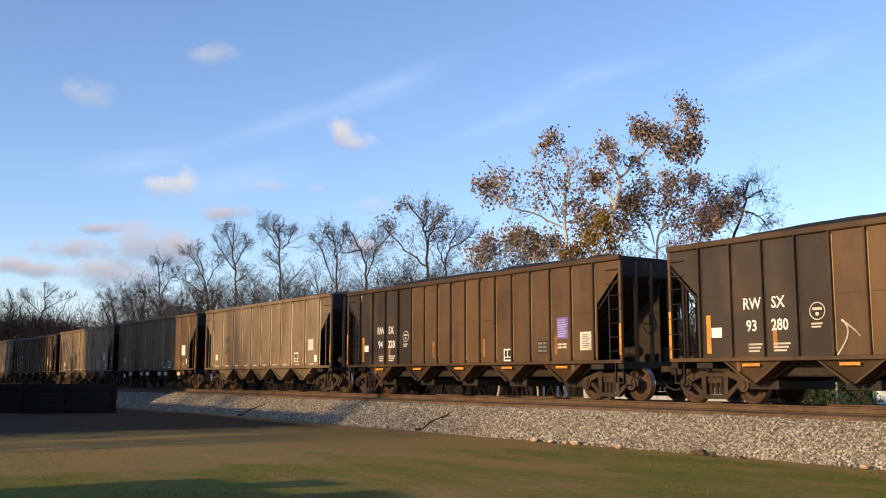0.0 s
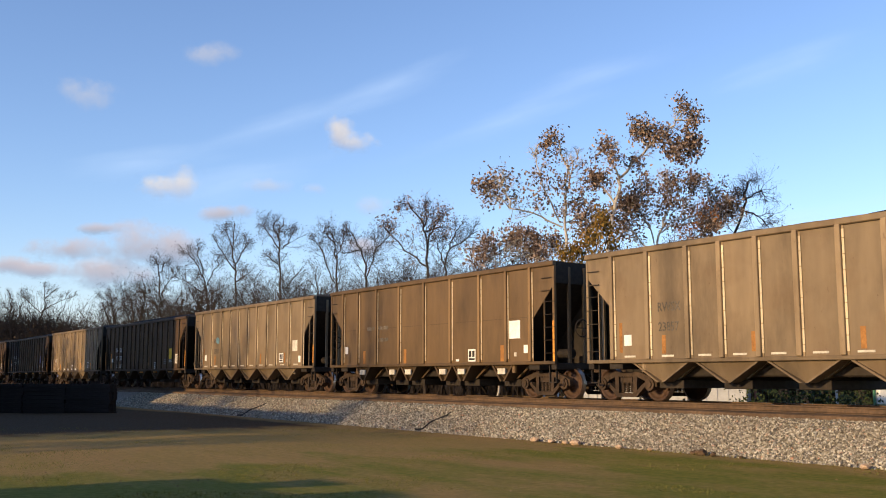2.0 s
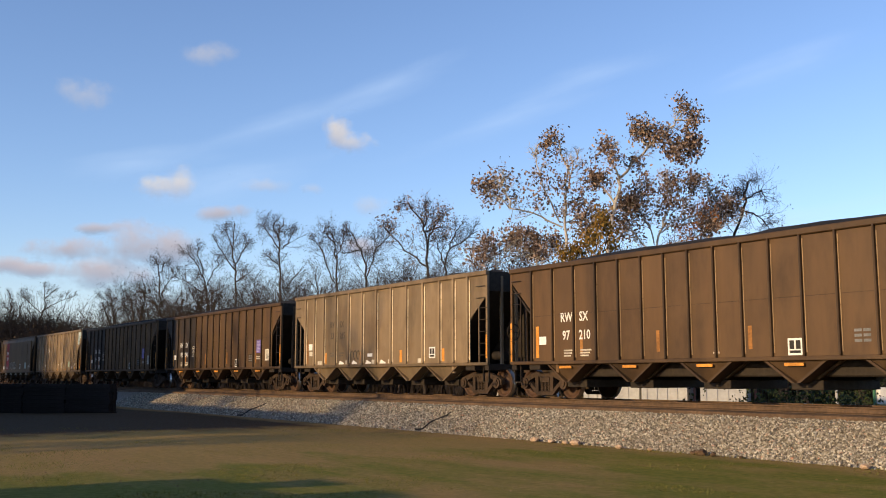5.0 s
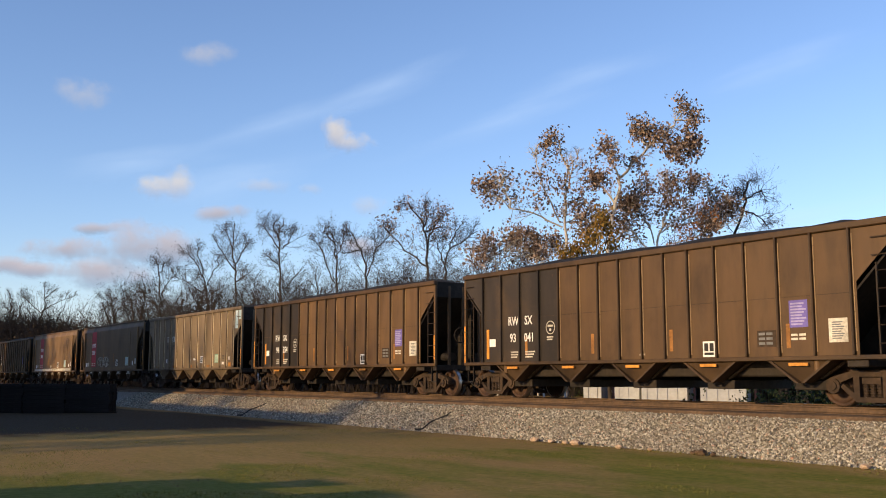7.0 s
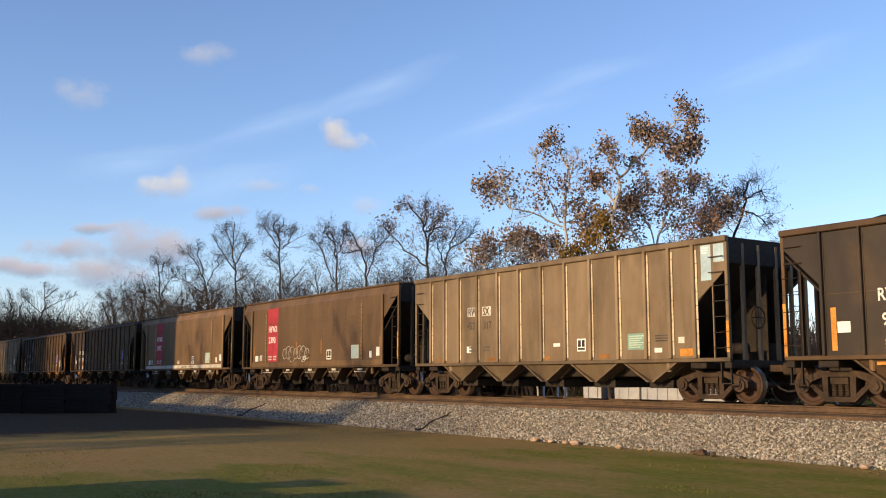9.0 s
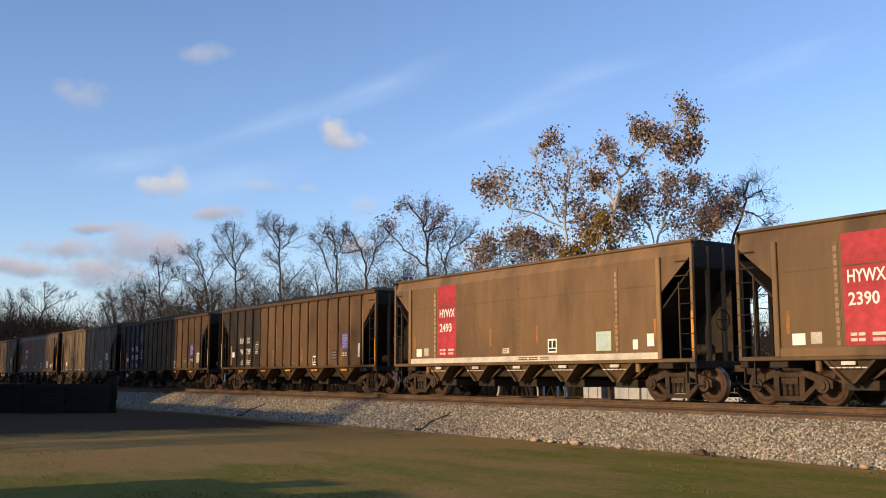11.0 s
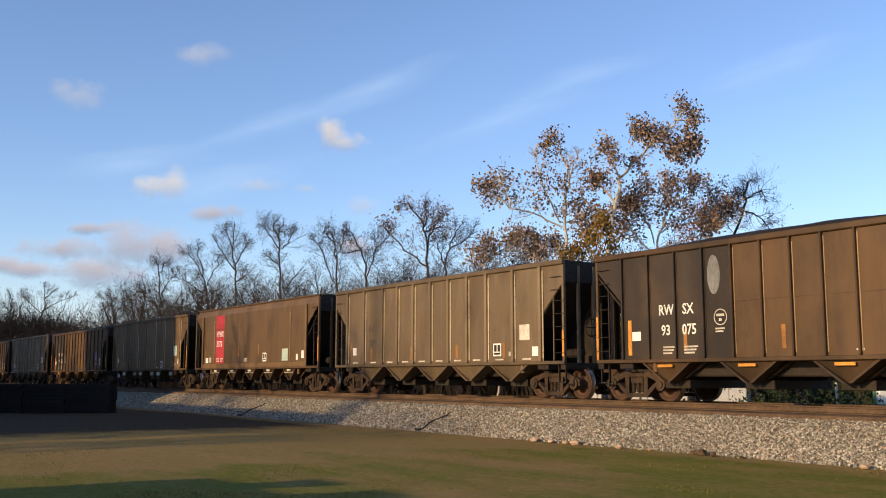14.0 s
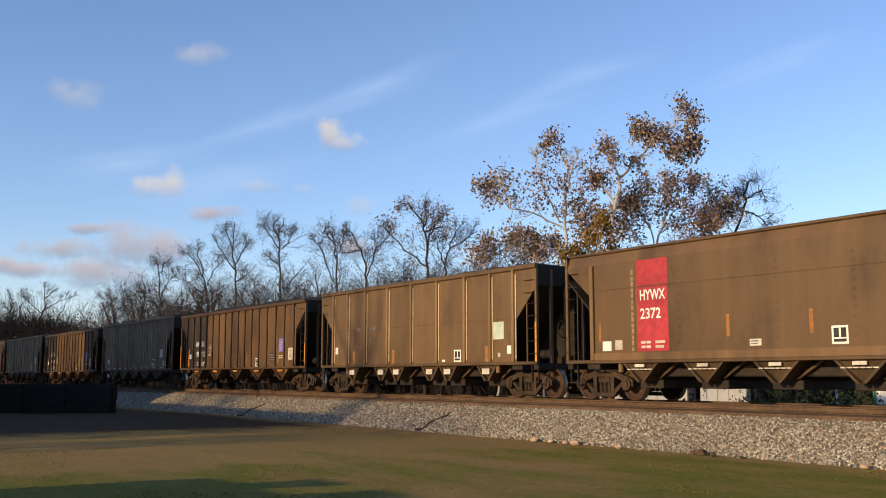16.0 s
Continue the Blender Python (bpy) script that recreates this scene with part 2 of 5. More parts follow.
# ---- mesh tools ----
class Shape:
    """Collects vertices and faces for one mesh."""

    def __init__(self):
        self.v, self.f = [], []

    def add(self, vs, fs):
        o = len(self.v)
        self.v.extend(tuple(p) for p in vs)
        self.f.extend(tuple(o + i for i in f) for f in fs)
        return self

    def box(self, x0, x1, y0, y1, z0, z1, bev=0.0):
        if bev <= 0:
            vs = [(x, y, z) for z in (z0, z1) for y in (y0, y1) for x in (x0, x1)]
            return self.add(vs, [(0, 2, 3, 1), (4, 5, 7, 6), (0, 1, 5, 4), (2, 6, 7, 3), (0, 4, 6, 2), (1, 3, 7, 5)])
        bm = bmesh.new()
        bmesh.ops.create_cube(bm, size=1, matrix=Matrix.Translation(((x0 + x1) / 2, (y0 + y1) / 2, (z0 + z1) / 2)) @ Matrix.Diagonal((x1 - x0, y1 - y0, z1 - z0, 1)))
        bmesh.ops.bevel(bm, geom=bm.edges[:], offset=bev, segments=1, affect="EDGES")
        bm.verts.index_update()
        self.add([v.co for v in bm.verts], [[v.index for v in f.verts] for f in bm.faces])
        bm.free()
        return self

    def prism(self, poly, y0, y1, axis="y"):
        """A polygon of (x, z) drawn out along y, or of (y, z) along x."""
        n = len(poly)
        mk = (lambda p, q: (p[0], q, p[1])) if axis == "y" else (lambda p, q: (q, p[0], p[1]))
        vs = [mk(p, y0) for p in poly] + [mk(p, y1) for p in poly]
        fs = [tuple(range(n)), tuple(range(2 * n - 1, n - 1, -1))] + [(i, i + n, (i + 1) % n + n, (i + 1) % n) for i in range(n)]
        return self.add(vs, fs)

    def tube(self, a, b, r0, r1=None, n=6, caps=True):
        a, b = Vector(a), Vector(b)
        r1 = r0 if r1 is None else r1
        w = (b - a).normalized()
        u = w.orthogonal().normalized()
        q = w.cross(u)
        ring = [(u * math.cos(k * 2 * math.pi / n) + q * math.sin(k * 2 * math.pi / n)) for k in range(n)]
        vs = [a + d * r0 for d in ring] + [b + d * r1 for d in ring]
        fs = [(k, (k + 1) % n, (k + 1) % n + n, k + n) for k in range(n)]
        if caps:
            fs += [tuple(range(n - 1, -1, -1)), tuple(range(n, 2 * n))]
        return self.add(vs, fs)

    def sweep(self, pts, r, n=6):
        """A tube along a line of points."""
        rows = []
        for i, p in enumerate(pts):
            w = (Vector(pts[min(i + 1, len(pts) - 1)]) - Vector(pts[max(i - 1, 0)])).normalized()
            u = w.orthogonal().normalized()
            q = w.cross(u)
            rows += [Vector(p) + (u * math.cos(k * 2 * math.pi / n) + q * math.sin(k * 2 * math.pi / n)) * r for k in range(n)]
        return self.add(rows, [(j * n + k, j * n + (k + 1) % n, (j + 1) * n + (k + 1) % n, (j + 1) * n + k) for j in range(len(pts) - 1) for k in range(n)])

    def lathe(self, profile, n=28):
        """A profile of (radius, y) turned round the y axis."""
        o = []
        for r, y in profile:
            o += [(r * math.cos(k * 2 * math.pi / n), y, r * math.sin(k * 2 * math.pi / n)) for k in range(n)]
        fs = [(j * n + k, j * n + (k + 1) % n, (j + 1) * n + (k + 1) % n, (j + 1) * n + k) for j in range(len(profile) - 1) for k in range(n)]
        return self.add(o, fs)

    def mesh(self, name, mats, smooth=False):
        me = bpy.data.meshes.new(name)
        me.from_pydata(self.v, [], self.f)
        for m in (mats if isinstance(mats, (list, tuple)) else [mats]):
            me.materials.append(m)
        bm = bmesh.new()
        bm.from_mesh(me)
        bmesh.ops.recalc_face_normals(bm, faces=bm.faces)
        bm.to_mesh(me)
        bm.free()
        if smooth:
            me.shade_smooth()
        return me


def part(name, shape, mat, parent, label="", colour=None, place=None):
    """One mesh object under a thing or a part."""
    me = shape if isinstance(shape, bpy.types.Mesh) else shape.mesh(name, mat)
    ob = new(name, me)
    ob.parent = parent
    if place is not None:
        ob.matrix_basis = place
    if colour:
        ob.color = (*colour, 1)
    if label:
        ob["label"] = label
    return ob


def empty(name, parent=None, place=None):
    ob = new(name)
    ob.empty_display_size = 0.3
    ob.parent = parent
    if place is not None:
        ob.matrix_basis = place
    return ob


# ---- the plan, in metres ----
# bare trees of the wood's edge and of the ranks behind it: x, y, height, model
TREES_EDGE = [
    (-134.4, 39.3, 12.0, 2), (-128.9, 40.2, 12.5, 4), (-120.7, 42.6, 11.5, 3), (-109.8, 43.3, 12.0, 2), (-99.5, 41.5, 12.0, 0),
    (-102.0, 46.6, 12.5, 4), (-92.5, 43.6, 11.5, 2), (-88.2, 47.1, 12.0, 4), (-86.5, 51.6, 12.5, 3), (-79.5, 50.5, 11.5, 1),
    (-136.7, 38.5, 12.0, 0), (-115.1, 41.0, 12.5, 1),
]
TREES_BEHIND = [
    (-142.8, 45.8, 15.0, 3), (-131.5, 48.0, 15.5, 4), (-124.1, 53.1, 16.5, 1), (-116.8, 57.0, 16.0, 0), (-103.3, 57.1, 15.5, 2),
    (-104.5, 62.9, 16.5, 4), (-95.9, 63.4, 16.0, 1), (-82.9, 62.8, 15.0, 1), (-84.5, 67.3, 16.0, 3), (-72.9, 65.5, 15.0, 2),
    (-64.3, 71.3, 15.5, 0), (-59.8, 69.9, 15.0, 3), (-91.6, 57.2, 15.5, 2), (-195.9, 40.2, 15.0, 4), (-180.1, 42.5, 15.0, 2),
    (-166.9, 32.6, 14.0, 0), (-53.2, 65.0, 15.5, 2), (-66.3, 68.0, 15.0, 1),
]
TREES_LEAFY = [
    (-46.6, 44.6, 12.6, 3, 0),
    (-47.3, 54.6, 14.2, 4, 30),
]
BRUSH = [
    (-163.3, -147.8, 24.0, 35.6, 800, 15),
    (-146.2, -132.2, 33.7, 39.4, 300, 10),
    (-145.1, -103.3, 38.1, 50.4, 520, 11),
    (-106.6, -79.8, 48.6, 58.3, 380, 10),
    (-76.5, -50.0, 56.4, 68.7, 350, 10),
    (-52.3, -30.5, 57.9, 56.0, 300, 7),
]
BUSHES = [
    (-20.9, -17.5, 26.9, 26.8, 350, 1.2),
    (-27.8, -21.5, 41.6, 40.7, 300, 2.2),
    (-61.3, -45.1, 54.4, 58.7, 400, 2.5),
    (-32.0, -22.4, 41.0, 42.4, 400, 1.8),
]
SHEDS = [
    (-48.7, 46.0, 1.2, 2.4, 2.1, 34, "small white metal shed beyond the track"),
    (-44.8, 45.2, 1.6, 2.4, 2.1, 34, "small white metal shed beyond the track"),
    (-42.0, 45.6, 2.7, 3.0, 2.4, 34, "long white ribbed metal shed beyond the track"),
    (-37.65, 45.65, 2.5, 3.0, 2.3, 34, "white ribbed metal shed with a dark roof"),
]
POSTS = [
    (-38.1, 32.4, 1.3, SHED_WHITE, "white fence post beyond the track"),
    (-37.6, 32.9, 1.3, SHED_WHITE, "white fence post beyond the track"),
    (-37.4, 33.2, 1.3, SHED_WHITE, "white fence post beyond the track"),
    (-34.3, 33.5, 1.7, BRICKRED, "red-brown timber post beyond the track"),
    (-30.3, 34.6, 1.7, BRICKRED, "red-brown timber post beyond the track"),
    (-28.3, 36.3, 1.5, BRICKRED, "red-brown timber post beyond the track"),
    (-24.5, 36.6, 1.4, SHED_WHITE, "white fence post beyond the track"),
]
RELAY = (-23.38, 38.20)
STACK = ((-45.7, 13.4), (-53.6, 8.5))
# Unseen houses placed for the shade they cast; the cottage only darkens far cars
HOUSES = [
    (-63.6, -2.0, 18, 13, 9.0, 11.6, "tall weathered board house beside the field"),
    (-43.7, -3.0, 22.6, 8, 4.8, 5.5, "long low board garage beside the field"),
    (-93.0, 2.0, 15, 9, 8.4, 10.0, "unseen board cottage added to shade the far cars"),
    (-13.6, -3.0, 4.0, 3.6, 2.03, 2.48, "small board shed beside the field"),
]
# Unseen trees added to throw dappled shade on cars, bank and far wood
SHADE_TREES = [(-146.0, 3.0, 21.0, 0), (-152.0, 5.0, 22.0, 2), (-158.0, 3.0, 22.0, 1), (-164.0, 5.0, 21.0, 3), (-77.0, 2.0, 9.5, 0), (-84.0, 4.0, 10.0, 1), (-90.0, 2.0, 10.5, 3), (-97.0, 5.0, 10.0, 2), (-104.0, 4.0, 10.5, 4), (-112.0, 6.0, 11.0, 1), (-121.0, 6.0, 11.0, 0), (-131.0, 8.0, 11.0, 3), (-142.0, 9.0, 11.0, 2), (-87.0, -4.0, 12.0, 2), (-94.0, -3.0, 12.5, 0), (-101.0, -4.0, 12.5, 1), (-109.0, -2.0, 13.0, 3), (-118.0, -3.0, 13.0, 4), (-51.0, -8.0, 13.5, 1), (-45.0, -10.0, 14.0, 3), (-34.0, -9.0, 13.5, 0), (-32.6, -3.0, 7.4, 0), (-31.0, -4.0, 7.6, 2), (-29.6, -5.0, 7.8, 3), (-27.2, -4.0, 7.6, 0), (-24.5, -4.0, 7.0, 2), (-28.5, -6.0, 8.2, 4), (-26.0, -5.0, 7.4, 1)]
ROCKS = [
    (-20.42, 17.02, 0.117, STONE_PALE),
    (-19.75, 17.02, 0.091, STONE_PALE),
    (-19.21, 17.02, 0.078, STONE_PALE),
    (-18.82, 17.02, 0.13, STONE_PALE),
    (-17.29, 17.02, 0.091, STONE_PALE),
    (-16.28, 17.02, 0.065, STONE_PALE),
    (-14.78, 17.02, 0.126, CINDER),
    (-14.97, 17.02, 0.084, CINDER),
    (-14.44, 17.02, 0.074, CINDER),
    (-13.71, 17.02, 0.042, CINDER),
    (-10.89, 17.02, 0.091, STONE_PALE),
]
# clouds: place, width, height, tilt
PUFFS = [
    (-2244, 1218, 642, 108, 139, 0),
    (-2225, 1251, 617, 191, 85, -8),
    (-2496, 882, 509, 135, 135, 0),
    (-2520, 849, 498, 213, 90, 4),
]
FAINT_PUFFS = [
    (-2398, 946, 853, 157, 81, 8),
    (-2429, 904, 842, 157, 81, 0),
    (-2613, 659, 743, 224, 135, 0),
    (-2363, 1077, 504, 202, 58, 0),
    (-2216, 1302, 449, 168, 76, 0),
    (-2296, 1176, 494, 90, 45, 0),
]
BANKS = [
    (-2687, 646, 334, 314, 103, 4),
    (-2565, 820, 344, 370, 188, 0),
    (-2525, 880, 338, 247, 135, 0),
    (-2630, 716, 390, 247, 49, 3),
    (-2443, 978, 427, 247, 67, 8),
    (-2735, 589, 279, 336, 67, 0),
    (-2634, 737, 273, 381, 126, 0),
    (-2776, 526, 294, 202, 67, 0),
    (-2241, 1292, 338, 202, 90, 0),
]
VEILS = [
    (-2329, 1090, 664, 1346, 108, 18),
    (-2148, 1328, 768, 583, 112, 22),
    (-1989, 1581, 672, 942, 112, 17),
    (-1839, 1769, 798, 673, 112, 16),
    (-2412, 1002, 516, 807, 135, 14),
    (-1592, 2216, 412, 942, 90, 8),
    (-2552, 789, 561, 673, 112, 10),
    (-2527, 917, 160, 1121, 157, 0),
    (-1531, 2210, 828, 673, 135, 14),
]


# ---- ground, track ----
def land():
    xs = sorted(set([-1500, -900, -600, -400, -300] + list(range(-240, 61, 3)) + [90, 150, 300, 700, 1500]))
    ys = sorted(set([-1500, -600, -200, -80, -40] + [k * 1.0 for k in range(-20, 34)] + [40, 50, 65, 90, 130, 200, 400, 900, 1500]))
    s = Shape()
    vs = []
    for y in ys:
        for x in xs:
            z = 0.10 * noise.noise(Vector((x * 0.11, y * 0.11, 0))) + 0.05 * noise.noise(Vector((x * 0.5, y * 0.5, 3)))
            if abs(y - TRACK_Y) < 4.5:
                z = min(z, -0.02) * 0.3 - 0.02
            vs.append((x, y, z))
    n = len(xs)
    s.add(vs, [(j * n + i, j * n + i + 1, (j + 1) * n + i + 1, (j + 1) * n + i) for j in range(len(ys) - 1) for i in range(n - 1)])
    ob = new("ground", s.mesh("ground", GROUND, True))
    tagged(ob, "patchy mown grass with bare tan earth and painted shade", "ground", kind="structure")


BALLAST = [(17.15, -0.06), (17.5, 0.10), (18.85, 0.66), (19.25, 0.74), (22.05, 0.74), (22.4, 0.66), (24.2, -0.06)]


def bed_height(y):
    for (a, za), (b, zb) in zip(BALLAST, BALLAST[1:]):
        if a <= y <= b:
            return za + (zb - za) * (y - a) / (b - a)
    return 0.0


def track():
    bed = new("ballast_bed", Shape().prism(BALLAST, -700, 300, "x").mesh("ballast_bed", GRAVEL))
    tagged(bed, "long bank of pale crushed-stone ballast under the rails", "ballast", kind="structure")
    strip = new("cinder_strip", Shape().prism([(19.16, 0.66), (19.2, 0.83), (19.3, 0.853), (22.0, 0.853), (22.1, 0.83), (22.14, 0.66)], -700, 300, "x").mesh("cinder_strip", CINDER))
    tagged(strip, "brown cinder-caked ballast round the tie ends", "ballast", kind="structure")
    rng = np.random.default_rng(5)
    # loose stones on the near slope and shoulder
    vs, fs = [], []
    base = np.array([(1, 0, 0), (-1, 0, 0), (0, 1, 0), (0, -1, 0), (0, 0, 1), (0, 0, -1)], float)
    tri = np.array([(0, 2, 4), (2, 1, 4), (1, 3, 4), (3, 0, 4), (2, 0, 5), (1, 2, 5), (3, 1, 5), (0, 3, 5)])
    count = 0
    for x0, x1, per in ((-22, 3, 1900), (-36, -22, 1100), (-60, -36, 420)):
        for _ in range(int((x1 - x0) * per)):
            x, y = rng.uniform(x0, x1), 17.12 + 2.06 * rng.random()
            toe = 17.2 + 0.16 * noise.noise(Vector((x * 0.9, 0, 0)))
            if y < toe + 0.22 * rng.random() ** 2 - 0.05:
                continue
            size = rng.uniform(0.020, 0.043)
            a, b = rng.uniform(0, 6.28, 2)
            p = base * (size * rng.uniform(0.65, 1.3, 3)) + rng.normal(0, size * 0.13, (6, 3))
            ca, sa, cb, sb = math.cos(a), math.sin(a), math.cos(b), math.sin(b)
            p = p @ np.array([(ca, sa, 0), (-sa, ca, 0), (0, 0, 1)]) @ np.array([(1, 0, 0), (0, cb, sb), (0, -sb, cb)])
            vs.append(p + (x, y, bed_height(y) + size * rng.uniform(0.1, 0.55)))
            fs.append(tri + 6 * count)
            count += 1
    me = bpy.data.meshes.new("ballast_stones")
    me.from_pydata(np.concatenate(vs).tolist(), [], np.concatenate(fs).tolist())
    me.materials.append(STONE)
    st = new("ballast_stones", me)
    tagged(st, "loose grey and tan crushed ballast stones", "ballast", kind="stuff")
    # rails and ties
    top = empty("railroad_track", place=pose(0, TRACK_Y, RAIL_Z))
    tagged(top, "single straight track of rusty rails on dark ties", "railroad track", kind="structure")
    prof = [(-0.07, -0.17), (0.07, -0.17), (0.07, -0.155), (0.012, -0.13), (0.012, -0.045), (0.036, -0.035), (0.036, -0.006), (0.028, 0), (-0.028, 0), (-0.036, -0.006), (-0.036, -0.035), (-0.012, -0.045), (-0.012, -0.13), (-0.07, -0.155)]
    rail_me = Shape().prism(prof, -700, 300, "x").mesh("rail", [RAIL_RUST, RAIL_HEAD])
    for p in rail_me.polygons:
        if p.normal.z > 0.9 and p.center.z > -0.01:
            p.material_index = 1
    for y in (-0.755, 0.755):
        part("rail", rail_me, None, top, place=pose(0, y, 0))
    tie_me = Shape().box(-0.115, 0.115, -1.3, 1.3, -0.345, -0.172, 0.012).mesh("tie", TIE)
    for k in range(280):
        part("tie", tie_me, None, top, place=pose(4 - k * 0.52 + rng.uniform(-0.03, 0.03), rng.uniform(-0.05, 0.05), rng.uniform(-0.012, 0.006), 0, 0, rng.uniform(-1.2, 1.2)))


land()
track()

# ---- the train ----
W = 1.56                                             # half width to the side sheet
SORTS = {
    "brown": dict(L=15.2, top=3.98, ribs=(0.41, 1.22, 2.03, 2.88, 3.77, 4.68, 5.60, 6.55), rib_w=0.055, rib_d=0.085, cut=0.95, foot=2.68, rise=0.92, bays=(0, 2.56, 5.12), wide=0.86, colour=(0.098, 0.053, 0.0205)),
    "tan": dict(L=13.85, top=4.08, ribs=(0, 1.09, 2.17, 3.22, 4.58, 5.89), rib_w=0.13, rib_d=0.085, cut=1.0, foot=2.5, rise=0.95, bays=(0, 2.13, 4.26), wide=1.0, colour=(0.176, 0.125, 0.071)),
    "smooth": dict(L=14.17, top=4.14, ribs=(), rib_w=0.1, rib_d=0.06, cut=1.12, foot=2.80, rise=0.95, bays=(0, 2.12, 4.24), wide=0.66, colour=(0.108, 0.064, 0.028)),
}
SORTS["stencilled"] = dict(SORTS["tan"], ribs=(0, 1.06, 2.12, 3.20, 4.23, 5.07, 5.88), rib_w=0.10, rise=0.8)
SORTS["wide"] = dict(SORTS["tan"], ribs=(0, 1.63, 3.26, 4.66, 5.84), rib_w=0.11, foot=2.40, rise=1.0, bays=(1.09, 2.18, 4.35), wide=0.56, colour=(0.118, 0.072, 0.031))


def mirrored(offsets):
    """Offsets to both sides of the middle, in order."""
    return sorted({q for p in offsets for q in (-p, p)})


DARK = (0.030, 0.021, 0.014)


def side_poly(x0, x1, h, cut, top, zc, rise):
    """The outline of a side sheet between x0 and x1, cut away under the slope at the ends."""
    z0, ztop = 1.10, top - 0.13
    pts = [(max(x0, -h + cut), z0), (min(x1, h - cut), z0)]
    if x1 > h - cut:
        pts += [(h - cut, zc), (x1, zc + (x1 - h + cut) / cut * rise)]
    pts += [(x1, ztop), (x0, ztop)]
    if x0 < -h + cut:
        pts += [(x0, zc + (-h + cut - x0) / cut * rise), (-h + cut, zc)]
    return pts


def wheelset_mesh():
    s = Shape()
    for sgn in (-1, 1):
        y = sgn * 0.755
        o = sgn
        prof = [(0.07, y + o * 0.10), (0.13, y + o * 0.10), (0.15, y + o * 0.045), (0.30, y - o * 0.015), (0.375, y + o * 0.035), (0.385, y + o * 0.065), (0.445, y + o * 0.068), (0.455, y + o * 0.055),
                (0.46, y - o * 0.03), (0.485, y - o * 0.045), (0.485, y - o * 0.07), (0.44, y - o * 0.075), (0.38, y - o * 0.06), (0.20, y - o * 0.02), (0.12, y - o * 0.09), (0.08, y - o * 0.09)]
        s.lathe(prof, 22)
    s.tube((0, -1.08, 0), (0, 1.08, 0), 0.08, n=12)
    me = s.mesh("wheelset", [WHEEL_STEEL, TREAD], True)
    for p in me.polygons:
        r = math.hypot(p.center.x, p.center.z)
        if r > 0.449:
            p.material_index = 1
    return me


def truck(parent, x, meshes):
    """A two-axle freight truck: bolster, two side frames, springs and wheelsets."""
    if not meshes:
        meshes["bolster"] = Shape().box(-0.2, 0.2, -1.0, 1.0, 0.42, 0.72, 0.03).tube((0, 0, 0.7), (0, 0, 0.86), 0.3, n=16).mesh("truck", TRUCK_STEEL)
        fr = Shape()
        y0, y1 = -1.10, -0.96
        fr.prism([(-1.12, 0.40), (-1.12, 0.56), (-0.98, 0.64), (-0.45, 0.79), (0.45, 0.79), (0.98, 0.64), (1.12, 0.56), (1.12, 0.40), (0.74, 0.40), (0.72, 0.54), (0.40, 0.66), (-0.40, 0.66), (-0.72, 0.54), (-0.74, 0.40)], y0, y1)
        fr.prism([(-0.74, 0.44), (-0.66, 0.50), (-0.30, 0.22), (0.30, 0.22), (0.66, 0.50), (0.74, 0.44), (0.36, 0.11), (-0.36, 0.11)], y0, y1)
        for sx in (-1, 1):
            fr.prism([(sx * 0.27, 0.21), (sx * 0.40, 0.21), (sx * 0.42, 0.68), (sx * 0.27, 0.68)], y0 - 0.01, y1 + 0.01)
            fr.tube((sx * 0.89, y0 - 0.05, 0.457), (sx * 0.89, y1, 0.457), 0.17, n=14)
            fr.tube((sx * 0.89, y0 - 0.085, 0.457), (sx * 0.89, y0 - 0.05, 0.457), 0.10, n=10)
        fr.box(-0.22, 0.22, y0 + 0.01, y1 + 0.1, 0.50, 0.64)
        meshes["frame"] = fr.mesh("side_frame", TRUCK_STEEL)
        prof = [(0.0, 0.0)] + [p for q in range(5) for p in ((0.066, 0.005 + q * 0.055), (0.066, 0.033 + q * 0.055), (0.048, 0.04 + q * 0.055), (0.048, 0.053 + q * 0.055))] + [(0.0, 0.275)]
        meshes["spring"] = Shape().lathe(prof, 8).mesh("spring", TRUCK_STEEL)
        meshes["wheelset"] = wheelset_mesh()
    t = part("truck", meshes["bolster"], None, parent, "dust-caked cast steel truck", place=pose(x, 0, 0))
    for turn in (0, 180):
        part("side_frame", meshes["frame"], None, t, place=pose(0, 0, 0, 0, 0, turn))
        for sx in (-0.16, 0, 0.16):
            part("spring", meshes["spring"], None, t, place=pose(sx, -1.03 if turn == 0 else 1.03, 0.23, 90, 0, 0))
    for sx in (-0.89, 0.89):
        w = part("wheelset", meshes["wheelset"], None, t, "rusty wheels with bright worn treads")
        w.matrix_parent_inverse = Matrix.Translation((sx, 0, 0.457))


TRUCK = {}


